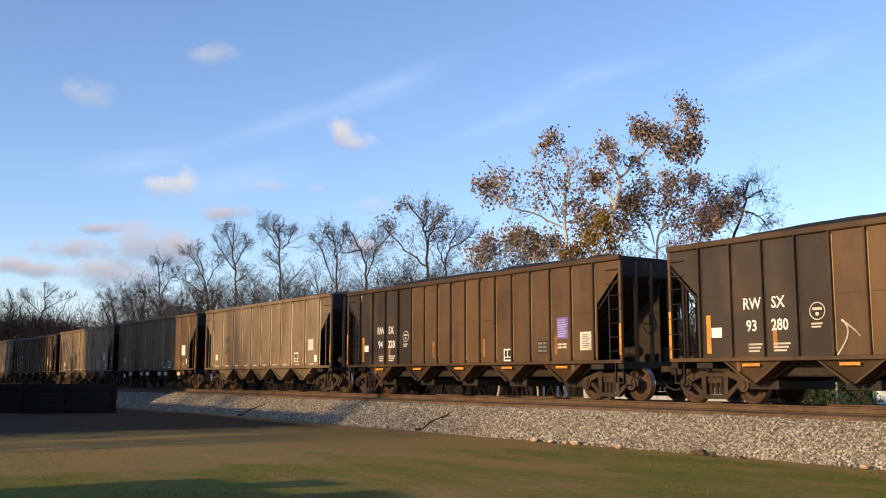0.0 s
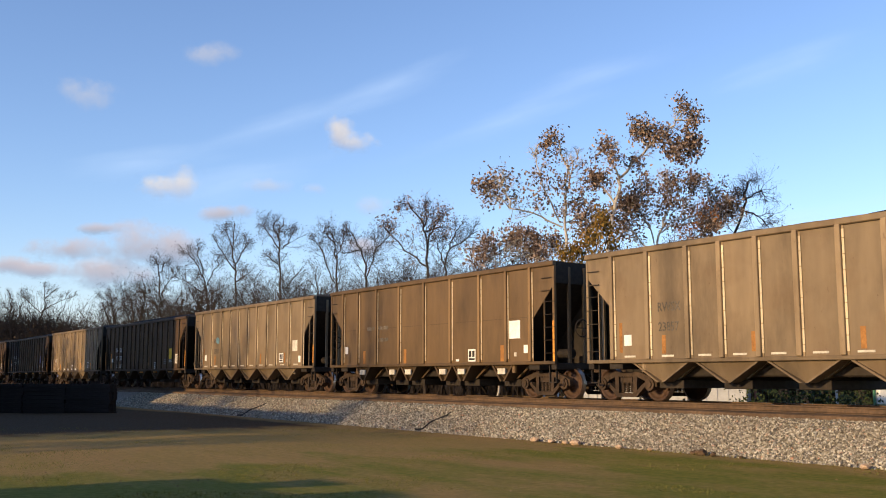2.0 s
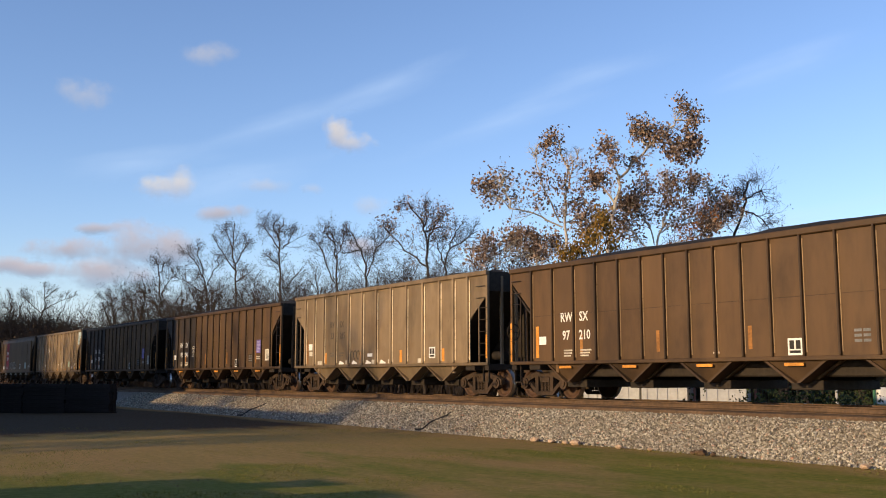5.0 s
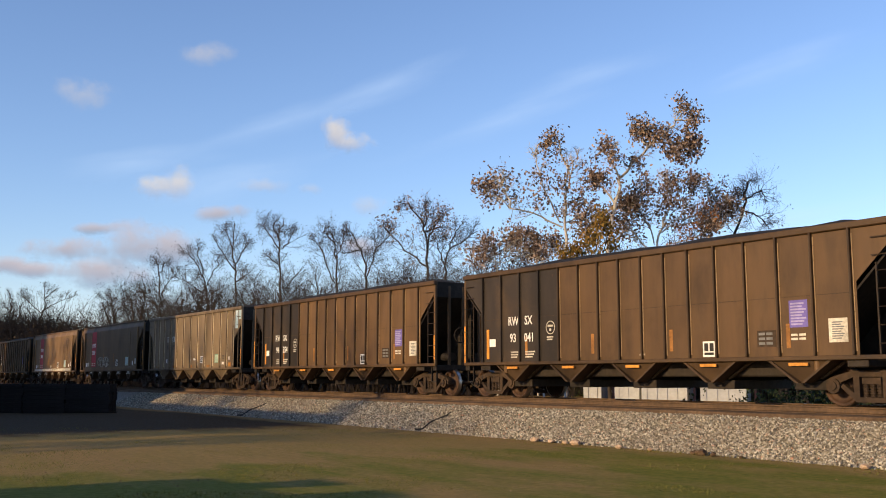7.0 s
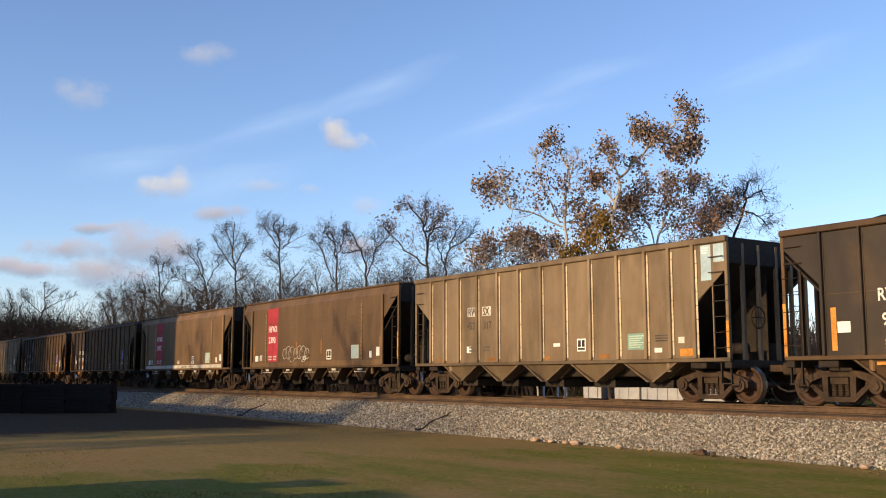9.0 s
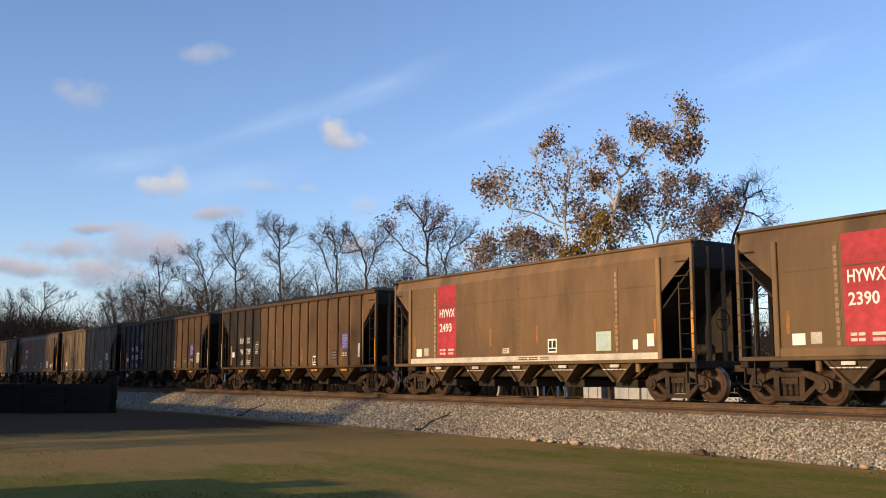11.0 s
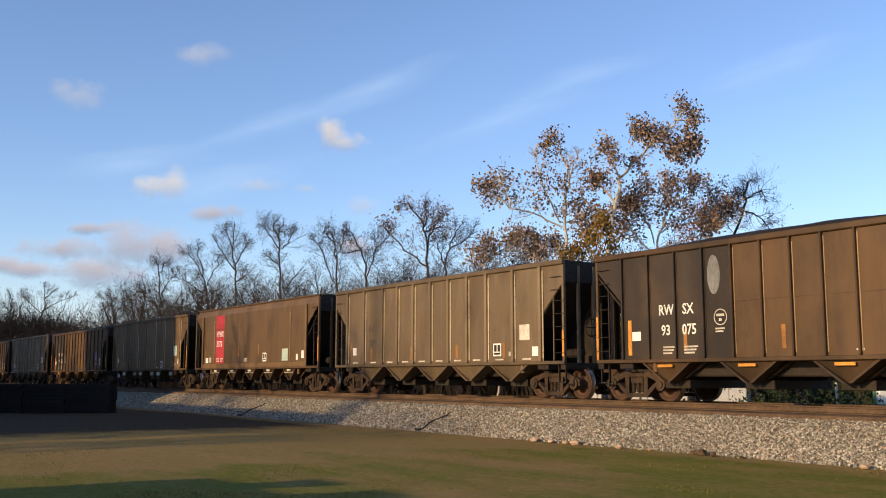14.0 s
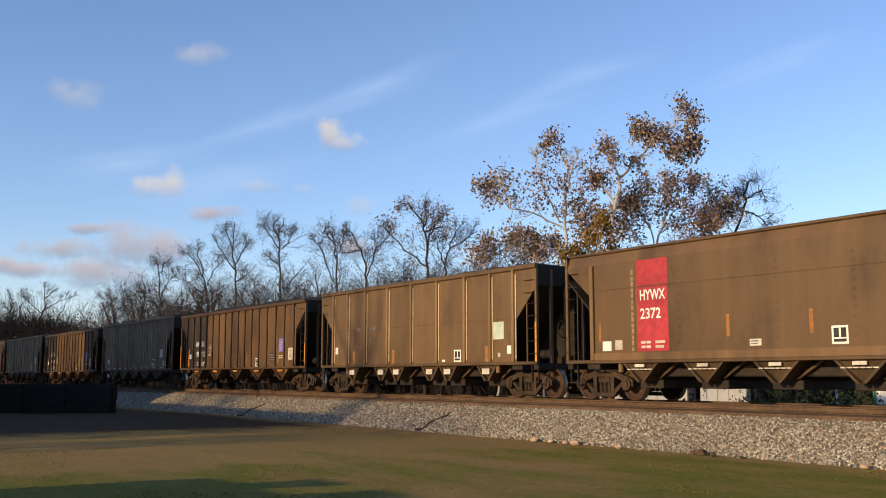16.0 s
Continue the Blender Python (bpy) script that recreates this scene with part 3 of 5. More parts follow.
def hopper_car(sort):
    """An open hopper car; x forwards, near side at -y, origin on the rails at its middle."""
    k = SORTS[sort]
    h, top, col = k["L"] / 2, k["top"], k["colour"]
    car = empty("hopper_car")
    rib_x = mirrored(k["ribs"])
    n = len(rib_x)
    pale = sort in ("tan", "stencilled", "wide")
    edges = [-h + 0.05] + rib_x + [h - 0.05]
    for sgn in (-1, 1):
        ya, yb = sgn * W, sgn * (W - 0.025)
        if n:
            for i, (a, b) in enumerate(zip(edges, edges[1:])):
                ob = part("side_panel", Shape().prism(side_poly(a, b, h, k["cut"], top, k["foot"], k["rise"]), ya, yb), PAINT, car, colour=col)
                ob["slot"] = i
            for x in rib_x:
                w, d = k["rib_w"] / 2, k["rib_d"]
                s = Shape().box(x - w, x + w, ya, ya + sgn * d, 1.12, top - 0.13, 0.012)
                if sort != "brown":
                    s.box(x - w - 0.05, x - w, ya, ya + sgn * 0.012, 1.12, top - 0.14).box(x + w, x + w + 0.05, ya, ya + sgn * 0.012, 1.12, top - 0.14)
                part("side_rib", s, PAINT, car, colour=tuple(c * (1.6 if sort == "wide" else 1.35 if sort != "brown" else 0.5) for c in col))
                # bright rivet line beside the rib
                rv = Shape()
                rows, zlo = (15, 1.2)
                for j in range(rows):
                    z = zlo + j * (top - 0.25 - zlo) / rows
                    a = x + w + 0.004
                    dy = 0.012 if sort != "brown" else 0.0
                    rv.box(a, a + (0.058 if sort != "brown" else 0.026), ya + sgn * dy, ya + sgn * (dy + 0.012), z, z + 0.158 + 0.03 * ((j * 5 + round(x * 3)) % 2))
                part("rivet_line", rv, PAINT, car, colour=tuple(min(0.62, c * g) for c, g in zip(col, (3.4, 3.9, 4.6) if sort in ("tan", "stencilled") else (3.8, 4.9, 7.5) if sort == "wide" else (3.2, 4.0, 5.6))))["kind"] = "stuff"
            if sort in ("brown", "wide"):
                part("seam", Shape().box(-h + 1.0, h - 1.0, ya, ya + sgn * 0.008, 2.445, 2.46), PAINT, car, colour=tuple(c * 0.6 for c in col))
        else:
            sh = Shape().prism(side_poly(-h + 0.05, h - 0.05, h, k["cut"], top - 0.26, k["foot"], k["rise"]), ya - sgn * 0.0, yb)
            part("side_panel", sh, PAINT, car, colour=col)["slot"] = 0
            cove = Shape().prism([(ya, top - 0.39), (ya - sgn * 0.15, top - 0.05), (ya - sgn * 0.18, top - 0.05), (ya - sgn * 0.03, top - 0.39)], -h + 0.02, h - 0.02, "x")
            part("cove_panel", cove, PAINT, car, colour=tuple(c * 1.12 for c in col))
            part("seam", Shape().box(-h + 1.1, h - 1.1, ya, ya + sgn * 0.012, 3.02, 3.05), PAINT, car, colour=tuple(c * 0.9 for c in col))
            for i in range(9):
                x = -h + 3.3 + i * 0.98
                s = Shape()
                for j in range(10):
                    s.box(x - 0.06, x + 0.06, ya, ya + sgn * 0.003, 1.5 + j * 0.2, 1.58 + j * 0.2)
                part("weld_line", s, PAINT, car, colour=tuple(c * 0.86 for c in col))["kind"] = "stuff"
            for x in (-h + 1.12, h - 1.12):
                part("end_stake", Shape().box(x - 0.07, x + 0.07, ya, ya + sgn * 0.08, 1.1, top - 0.39, 0.02), PAINT, car, colour=tuple(c * 1.5 for c in col))
            for x in (-h + 2.67, h - 2.7):
                s = Shape().box(x - 0.07, x + 0.07, ya, ya + sgn * 0.012, 1.3, top - 0.55)
                rv = Shape()
                for j in range(14):
                    z = 1.34 + j * (top - 1.95) / 14
                    rv.box(x - 0.04, x + 0.045, ya + sgn * 0.012, ya + sgn * 0.03, z, z + 0.09 + 0.03 * (j % 2))
                part("rivet_line", rv, PAINT, car, colour=tuple(c * g for c, g in zip(col, (1.9, 2.2, 2.8))))["kind"] = "stuff"
                part("rivet_strip", s, PAINT, car, colour=tuple(c * 1.1 for c in col))
            part("lower_rail", Shape().box(-h + 1.1, h - 1.1, ya, ya + sgn * 0.045, 1.10, 1.30, 0.01), PAINT, car, colour=tuple(c * 1.3 for c in col))
        chord_y = ya if n else ya - sgn * 0.15
        part("top_chord", Shape().box(-h, h, *sorted((chord_y - sgn * 0.09, chord_y + sgn * 0.075)), top - 0.15 if n else top - 0.08, top, 0.02), PAINT, car, colour=tuple(c * (0.6 if sort == "brown" else 0.85) for c in col))
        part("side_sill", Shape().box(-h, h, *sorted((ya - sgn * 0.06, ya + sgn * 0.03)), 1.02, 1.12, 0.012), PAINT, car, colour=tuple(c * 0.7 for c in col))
        for e in (-1, 1):
            # corner post, ladder at the end and grab irons on the side
            part("corner_post", Shape().box(*sorted((e * h, e * (h - 0.09))), *sorted((ya + sgn * 0.02, ya - sgn * 0.08)), 1.05, top - 0.15, 0.012), PAINT, car, colour=tuple(c * 1.05 for c in col))
            xi = e * (h - 0.48)
            stile = Shape().box(xi - 0.018, xi + 0.018, *sorted((ya, ya - sgn * 0.04)), 1.12, 3.05)
            part("ladder_stile", stile, PAINT, car, colour=tuple(c * (1.2 if pale else 0.4 if sort == "smooth" else 0.22) for c in col))
            for j in range(5):
                z = 1.35 + j * 0.38
                part("ladder_rung", Shape().tube((xi, ya, z), (e * h, ya + sgn * 0.03, z), 0.011, n=5), PAINT, car, colour=tuple(c * 0.2 for c in col))
            part("jacking_pad", Shape().tube((e * (h - 2.06), ya - sgn * 0.12, 0.78), (e * (h - 2.06), ya - sgn * 0.12, 1.03), 0.075, n=10), PAINT, car, colour=tuple(c * 1.3 for c in col))
            for z in (3.2, 3.58):
                part("grab_iron", Shape().tube((e * (h - 0.10), ya + sgn * 0.05, z), (e * (h - 0.55), ya + sgn * 0.05, z), 0.014, n=5), PAINT, car, colour=tuple(c * 0.4 for c in col))
    for e in (-1, 1):
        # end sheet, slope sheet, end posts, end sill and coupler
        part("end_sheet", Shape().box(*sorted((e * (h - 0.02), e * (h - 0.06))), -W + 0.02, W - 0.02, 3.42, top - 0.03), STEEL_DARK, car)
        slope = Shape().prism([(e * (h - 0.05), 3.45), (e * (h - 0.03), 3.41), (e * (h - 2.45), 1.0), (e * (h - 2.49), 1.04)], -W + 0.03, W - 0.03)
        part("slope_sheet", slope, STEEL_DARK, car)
        # two plates added to close the view through, so the recess stays dark
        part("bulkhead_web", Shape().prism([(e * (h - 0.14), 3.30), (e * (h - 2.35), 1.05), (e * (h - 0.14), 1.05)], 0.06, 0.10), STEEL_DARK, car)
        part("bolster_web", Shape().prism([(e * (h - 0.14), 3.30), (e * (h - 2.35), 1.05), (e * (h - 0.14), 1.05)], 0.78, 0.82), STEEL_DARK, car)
        for y in (-0.95, -0.35, 0.35, 0.95):
            posts = Shape().box(*sorted((e * (h - 0.01), e * (h - 0.10))), y - 0.05, y + 0.05, 1.05, top - 0.16, 0.01)
            part("end_post", posts, PAINT, car, colour=tuple(c * (1.1 if pale else 0.7) for c in col))
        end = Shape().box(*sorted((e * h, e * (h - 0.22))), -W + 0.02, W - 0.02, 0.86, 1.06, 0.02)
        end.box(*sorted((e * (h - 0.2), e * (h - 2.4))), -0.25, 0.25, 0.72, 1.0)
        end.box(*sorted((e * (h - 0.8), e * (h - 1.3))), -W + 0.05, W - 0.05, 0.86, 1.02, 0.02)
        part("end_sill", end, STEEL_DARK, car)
        for y in (-1.45, 1.45):
            part("step", Shape().box(*sorted((e * (h - 0.06), e * (h - 0.09))), y - 0.03, y + 0.03, 0.5, 1.0).box(*sorted((e * (h - 0.05), e * (h - 0.38))), y - 0.04, y + 0.04, 0.48, 0.51).box(*sorted((e * (h - 0.35), e * (h - 0.38))), y - 0.03, y + 0.03, 0.5, 1.0), STEEL_DARK, car)
        cp = Shape().box(*sorted((e * (h - 0.1), e * (h + 0.45))), -0.09, 0.09, 0.78, 0.95, 0.02)
        cp.box(*sorted((e * (h + 0.40), e * (h + 0.78))), -0.17, 0.15, 0.70, 1.0, 0.04)
        part("coupler", cp, TRUCK_STEEL, car)
        hose = Shape()
        pts = [Vector((e * (h + 0.05 + 0.7 * q), -0.35 + 0.2 * q, 0.72 - 0.42 * math.sin(q * math.pi * 0.62))) for q in (0, 0.25, 0.5, 0.75, 1)]
        hose.sweep(pts, 0.025)
        part("brake_hose", hose, BLACKM, car)
        truck(car, e * (h - 1.02), TRUCK)
    # brake gear at the rear end
    bw = Shape().lathe([(0.25, 0.0), (0.28, 0.02), (0.25, 0.04), (0.24, 0.02), (0.25, 0.0)], 20).tube((-0.25, 0.02, 0), (0.25, 0.02, 0), 0.012).tube((0, 0.02, -0.25), (0, 0.02, 0.25), 0.012)
    part("brake_wheel", bw, STEEL_DARK, car, place=pose(h + 0.08, -0.55, 2.1, 0, 0, 90))
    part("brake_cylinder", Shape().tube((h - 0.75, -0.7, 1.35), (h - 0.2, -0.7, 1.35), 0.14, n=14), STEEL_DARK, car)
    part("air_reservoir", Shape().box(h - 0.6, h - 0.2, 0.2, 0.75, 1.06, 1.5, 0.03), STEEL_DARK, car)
    # broad dark box added so the openings between the bays stay dark
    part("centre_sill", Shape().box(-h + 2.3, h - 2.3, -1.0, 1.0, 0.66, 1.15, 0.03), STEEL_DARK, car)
    # discharge bays, an inverted wedge each, their paint darkened for the shade underneath
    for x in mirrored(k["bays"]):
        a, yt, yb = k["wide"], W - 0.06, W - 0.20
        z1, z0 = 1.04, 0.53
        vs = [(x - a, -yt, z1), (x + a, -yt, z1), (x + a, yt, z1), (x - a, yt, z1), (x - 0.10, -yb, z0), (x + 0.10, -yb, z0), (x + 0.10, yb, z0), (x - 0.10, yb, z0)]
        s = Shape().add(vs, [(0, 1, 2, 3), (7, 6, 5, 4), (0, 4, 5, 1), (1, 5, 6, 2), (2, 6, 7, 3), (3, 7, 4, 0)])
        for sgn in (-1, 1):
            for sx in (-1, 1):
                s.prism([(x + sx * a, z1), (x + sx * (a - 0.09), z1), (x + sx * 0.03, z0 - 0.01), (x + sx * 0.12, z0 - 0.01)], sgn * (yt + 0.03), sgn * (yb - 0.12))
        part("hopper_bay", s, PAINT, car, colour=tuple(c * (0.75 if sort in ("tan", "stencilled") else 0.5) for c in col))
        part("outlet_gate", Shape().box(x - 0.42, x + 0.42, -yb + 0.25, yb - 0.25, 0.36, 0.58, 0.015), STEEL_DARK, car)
        # bar added to stand for the slope edge of the next bay
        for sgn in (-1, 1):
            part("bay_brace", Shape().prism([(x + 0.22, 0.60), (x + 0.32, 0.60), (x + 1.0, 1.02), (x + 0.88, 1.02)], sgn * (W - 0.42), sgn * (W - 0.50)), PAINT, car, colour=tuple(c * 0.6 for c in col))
    load = Shape()
    nx, ny = 44, 9
    for i in range(nx + 1):
        for j in range(ny + 1):
            x, y = -h + 0.2 + i * (2 * h - 0.4) / nx, -W + 0.12 + j * (2 * W - 0.24) / ny
            edge = min(1, 1.2 * min(i, nx - i) / 6) * math.sin(math.pi * j / ny)
            load.v.append((x, y, top - 0.24 + (0.56 if sort == "brown" else 0.50 if sort != "smooth" else 0.40) * edge ** 0.7 + 0.10 * noise.noise(Vector((x * 0.8, y * 1.5, h)))))
    load.f = [(i * (ny + 1) + j, (i + 1) * (ny + 1) + j, (i + 1) * (ny + 1) + j + 1, i * (ny + 1) + j + 1) for i in range(nx) for j in range(ny)]
    part("coal_load", load, COAL, car, "heaped black coal")
    return car


def lettering(body, size, x, z, mat, car, y=-W - 0.006, name="stencil", wide=0.84):
    """Block letters on the near side, their left end at x and foot at z."""
    cu = bpy.data.curves.new("letters", "FONT")
    cu.body, cu.size, cu.extrude, cu.offset, cu.resolution_u = body, size * 1.38, 0.002, size * 0.022, 2
    tmp = bpy.data.objects.new("letters", cu)
    me = bpy.data.meshes.new_from_object(tmp)
    bpy.data.objects.remove(tmp)
    me.materials.clear()
    me.materials.append(mat)
    return part(name, me, None, car, place=pose(x, y, z, 90, 0, 0) @ Matrix.Diagonal((wide, 1, 1, 1)))


def patch(x0, x1, z0, z1, mat, car, y=-W, name="placard", thick=0.006):
    return part(name, Shape().box(x0, x1, y - thick, y - 0.0015, z0, z1), mat, car)


def bars(x0, x1, z0, z1, rows, mat, car, y=-W, cols=1, name="small_print"):
    """Print too small to read, as plain bars."""
    s = Shape()
    hgt, wid = (z1 - z0) / rows, (x1 - x0) / cols
    for r in range(rows):
        for c in range(cols):
            s.box(x0 + c * wid, x0 + c * wid + wid * (0.82 if cols > 1 else 0.75 + 0.25 * ((r * 7 + c) % 3) / 2), y - 0.009, y - 0.0065, z0 + r * hgt + hgt * 0.2, z0 + r * hgt + hgt * 0.75)
    return part(name, s, mat, car)


def data_box(x, z, car, y=-W, size=0.30):
    """The framed test-date panel: white frame with dark fields."""
    s = Shape().box(x, x + size, y - 0.006, y - 0.0015, z, z + size)
    f = part("data_panel", s, WHITE, car, "white-framed black data stencil")
    q = size * 0.12
    for i in range(2):
        a = x + q + i * (size - q) / 2
        part("data_field", Shape().box(a, a + (size - q) / 2 - q, y - 0.010, y - 0.0065, z + size * 0.36, z + size - q), BLACKM, f)
    part("data_field", Shape().box(x + q, x + size - q, y - 0.010, y - 0.0065, z + q, z + size * 0.28), BLACKM, f)


def tint(car, scale, black_to=0, warm=(1, 1, 1)):
    """The car's own shade, and its blackened rear panels."""
    for o in car.children:
        c = o.color
        o.color = (c[0] * scale * warm[0], c[1] * scale * warm[1], c[2] * scale * warm[2], 1)
        if o.name.startswith("side_panel") and o.get("slot", 99) < black_to:
            o.color = (*DARK, 1)
        if black_to and o.name.startswith(("side_rib", "rivet_line")) and o.matrix_basis.translation.x == 0:
            if max(v.co.x for v in o.data.vertices[:8]) < -3.35:
                o.color = (*DARK, 1)


# Fronts of the cars along the track at the start, metres from the foot of the camera, and what each looks like.
TRAIN = [
    (15.43, "brown", 0.95, 5), (32.33, "brown", 0.85, 5), (48.90, "tan", 1.02, 0), (64.12, "wide", 0.95, 0), (79.45, "tan", 0.98, 0),
    (94.71, "brown", 0.85, 0), (111.10, "stencilled", 1.02, 0), (126.40, "brown", 0.8, 5), (143.32, "brown", 1.1, 5), (160.05, "stencilled", 0.97, 0),
    (175.02, "smooth", 1.00, 0), (190.53, "smooth", 1.45, 0), (206.05, "brown", 1.05, 5), (223.05, "brown", 0.88, 5), (239.60, "tan", 0.72, 0),
    (254.92, "smooth", 1.0, 0), (270.40, "wide", 1.05, 0), (285.72, "brown", 1.05, 4), (302.4, "tan", 0.75, 0), (317.7, "brown", 1.0, 4),
    (334.4, "tan", 0.9, 0), (349.4, "smooth", 0.95, 0), (365.0, "brown", 1.0, 4),
]
LABELS = {
    "brown": "loaded brown steel hopper car with thin ribs",
    "tan": "loaded dusty tan steel hopper car with wide riveted ribs",
    "stencilled": "loaded dusty tan hopper car with closely set ribs",
    "wide": "loaded brown steel hopper car with few wide ribs",
    "smooth": "loaded dusty smooth-sided hopper car with a red stripe",
}


def build_train():
    models, cars = {}, []
    for i, (front, sort, scale, black) in enumerate(TRAIN):
        if sort not in models:
            models[sort] = hopper_car(sort)
    for i, (front, sort, scale, black) in enumerate(TRAIN):
        spot = pose(13.16 - front - SORTS[sort]["L"] / 2, TRACK_Y, RAIL_Z)
        cars.append(copy_thing(models[sort], spot))
    for m in models.values():
        for o in (*m.children_recursive, m):
            bpy.data.objects.remove(o)
    for i, (car, (front, sort, scale, black)) in enumerate(zip(cars, TRAIN)):
        tint(car, scale, black)
        label = LABELS[sort] + (", black end panels" if black else "")
        tagged(car, label, "hopper car", "cars of the coal train")
    return cars


def dress_brown(car, number, white=True, purple=True, yellow=False, black=True, crest=True, torn=True):
    """Marks of a brown car. Places are metres from its front, backwards negative."""
    h = SORTS["brown"]["L"] / 2
    x = lambda a: h + a
    ink = WHITE
    lettering("RW", 0.27, x(-12.88), 2.24, ink, car)
    lettering("SX", 0.27, x(-12.08), 2.24, ink, car)
    lettering(number[:2], 0.27, x(-12.80), 1.72, ink, car)
    lettering(number[2:], 0.27, x(-12.10), 1.72, ink, car)
    bars(x(-12.75), x(-12.35), 1.22, 1.45, 3, CREAM, car)
    bars(x(-12.05), x(-11.6), 1.22, 1.45, 3, CREAM, car)
    if crest:
        ring = Shape().lathe([(0.20, 0.0), (0.20, 0.004), (0.178, 0.004), (0.178, 0.0)], 24)
        cr = part("crest", ring, CREAM, car, "round white emblem", place=pose(x(-10.88), -W - 0.008, 2.10))
        part("crest_bar", Shape().box(-0.12, 0.12, -0.004, 0.0, 0.02, 0.08).box(-0.04, 0.04, -0.004, 0.0, -0.10, -0.03), CREAM, cr)
        bars(x(-11.04), x(-10.72), 1.72, 1.86, 2, CREAM, car)
    patch(x(-13.99), x(-13.86), 1.22, 2.15, ORANGE, car)
    patch(x(-13.84), x(-13.53), 1.60, 1.84, WHITE, car)
    for a in (-12.06, -9.15, -6.25, -2.75)[:3 if yellow else 4]:
        patch(x(a), x(a + 0.11), 1.30, 1.85, ORANGE_DIM, car, name="reflector")
    data_box(x(-5.17), 1.14, car, size=0.38)
    bars(x(-7.3), x(-7.05), 1.2, 1.28, 1, CREAM, car)
    if not yellow:
        patch(x(-3.55), x(-3.02), 1.34, 1.72, DUSK, car, name="dark_field", thick=0.004)
    bars(x(-3.50), x(-3.08), 1.37, 1.70, 3, GREYP, car, cols=2)
    bars(x(-2.62), x(-2.2), 1.46, 1.64, 2, CREAM, car, cols=2)
    if purple:
        patch(x(-2.65), x(-2.17), 1.76, 2.37, PURPLE, car)
        bars(x(-2.61), x(-2.21), 1.80, 2.33, 8, LILAC, car)
    if yellow:
        patch(x(-2.7), x(-2.15), 1.65, 2.25, YELLOW, car)
    if torn:
        patch(x(-1.66), x(-1.20), 1.40, 1.92, CREAM, car, name="torn_label")
        bars(x(-1.58), x(-1.28), 1.46, 1.86, 8, GREYP, car)
    for i in range(5):
        q = h + (i - 2) * 2.56
        patch(x(-q - 0.25), x(-q + 0.25), 0.90, 0.97, ORANGE, car, y=-W + 0.03, name="reflector", thick=0.03)
    patch(h - 0.085, h - 0.004, 1.25, 2.1, ORANGE, car, y=-W - 0.021, name="painted_post", thick=0.004)
    patch(-h + 0.004, -h + 0.085, 1.08, 2.3, ORANGE, car, y=-W - 0.021, name="painted_post", thick=0.004)


def dress_tan(car, number):
    """Marks of a tan car with wide ribs; the old number has nearly worn away."""
    h = SORTS["tan"]["L"] / 2
    x = lambda a: h + a
    if number:
        lettering("RWSX", 0.24, x(-11.18), 2.34, GHOST, car)
        lettering(number, 0.24, x(-11.16), 1.83, GHOST, car)
    patch(x(-12.40), x(-12.13), 1.48, 1.77, WHITE, car)
    patch(x(-12.58), x(-12.47), 1.3, 2.1, ORANGE_DIM, car, name="reflector")
    for a in (-11.05, -8.25, -5.45, -2.9):
        patch(x(a), x(a + 0.13), 1.25, 1.72, ORANGE_DIM, car, name="reflector")
    for a, b in zip(mirrored(SORTS["tan"]["ribs"]), mirrored(SORTS["tan"]["ribs"])[1:]):
        bars((a + b) / 2 - 0.24, (a + b) / 2 + 0.3, 1.15, 1.24, 1, CREAM, car)
    data_box(x(-3.38), 1.30, car, size=0.40)
    patch(x(-2.60), x(-2.31), 1.29, 1.43, CREAM, car)
    patch(x(-1.46), x(-1.14), 1.28, 1.56, WHITE, car, name="torn_label")
    patch(x(-2.06), x(-1.58), 1.77, 2.24, CREAM, car, name="pale_placard")
    patch(x(-1.16), x(-1.08), 1.5, 2.3, ORANGE_DIM, car, name="painted_band", thick=0.004)
    patch(h - 0.085, h - 0.004, 1.25, 2.0, ORANGE, car, y=-W - 0.021, name="painted_post", thick=0.004)


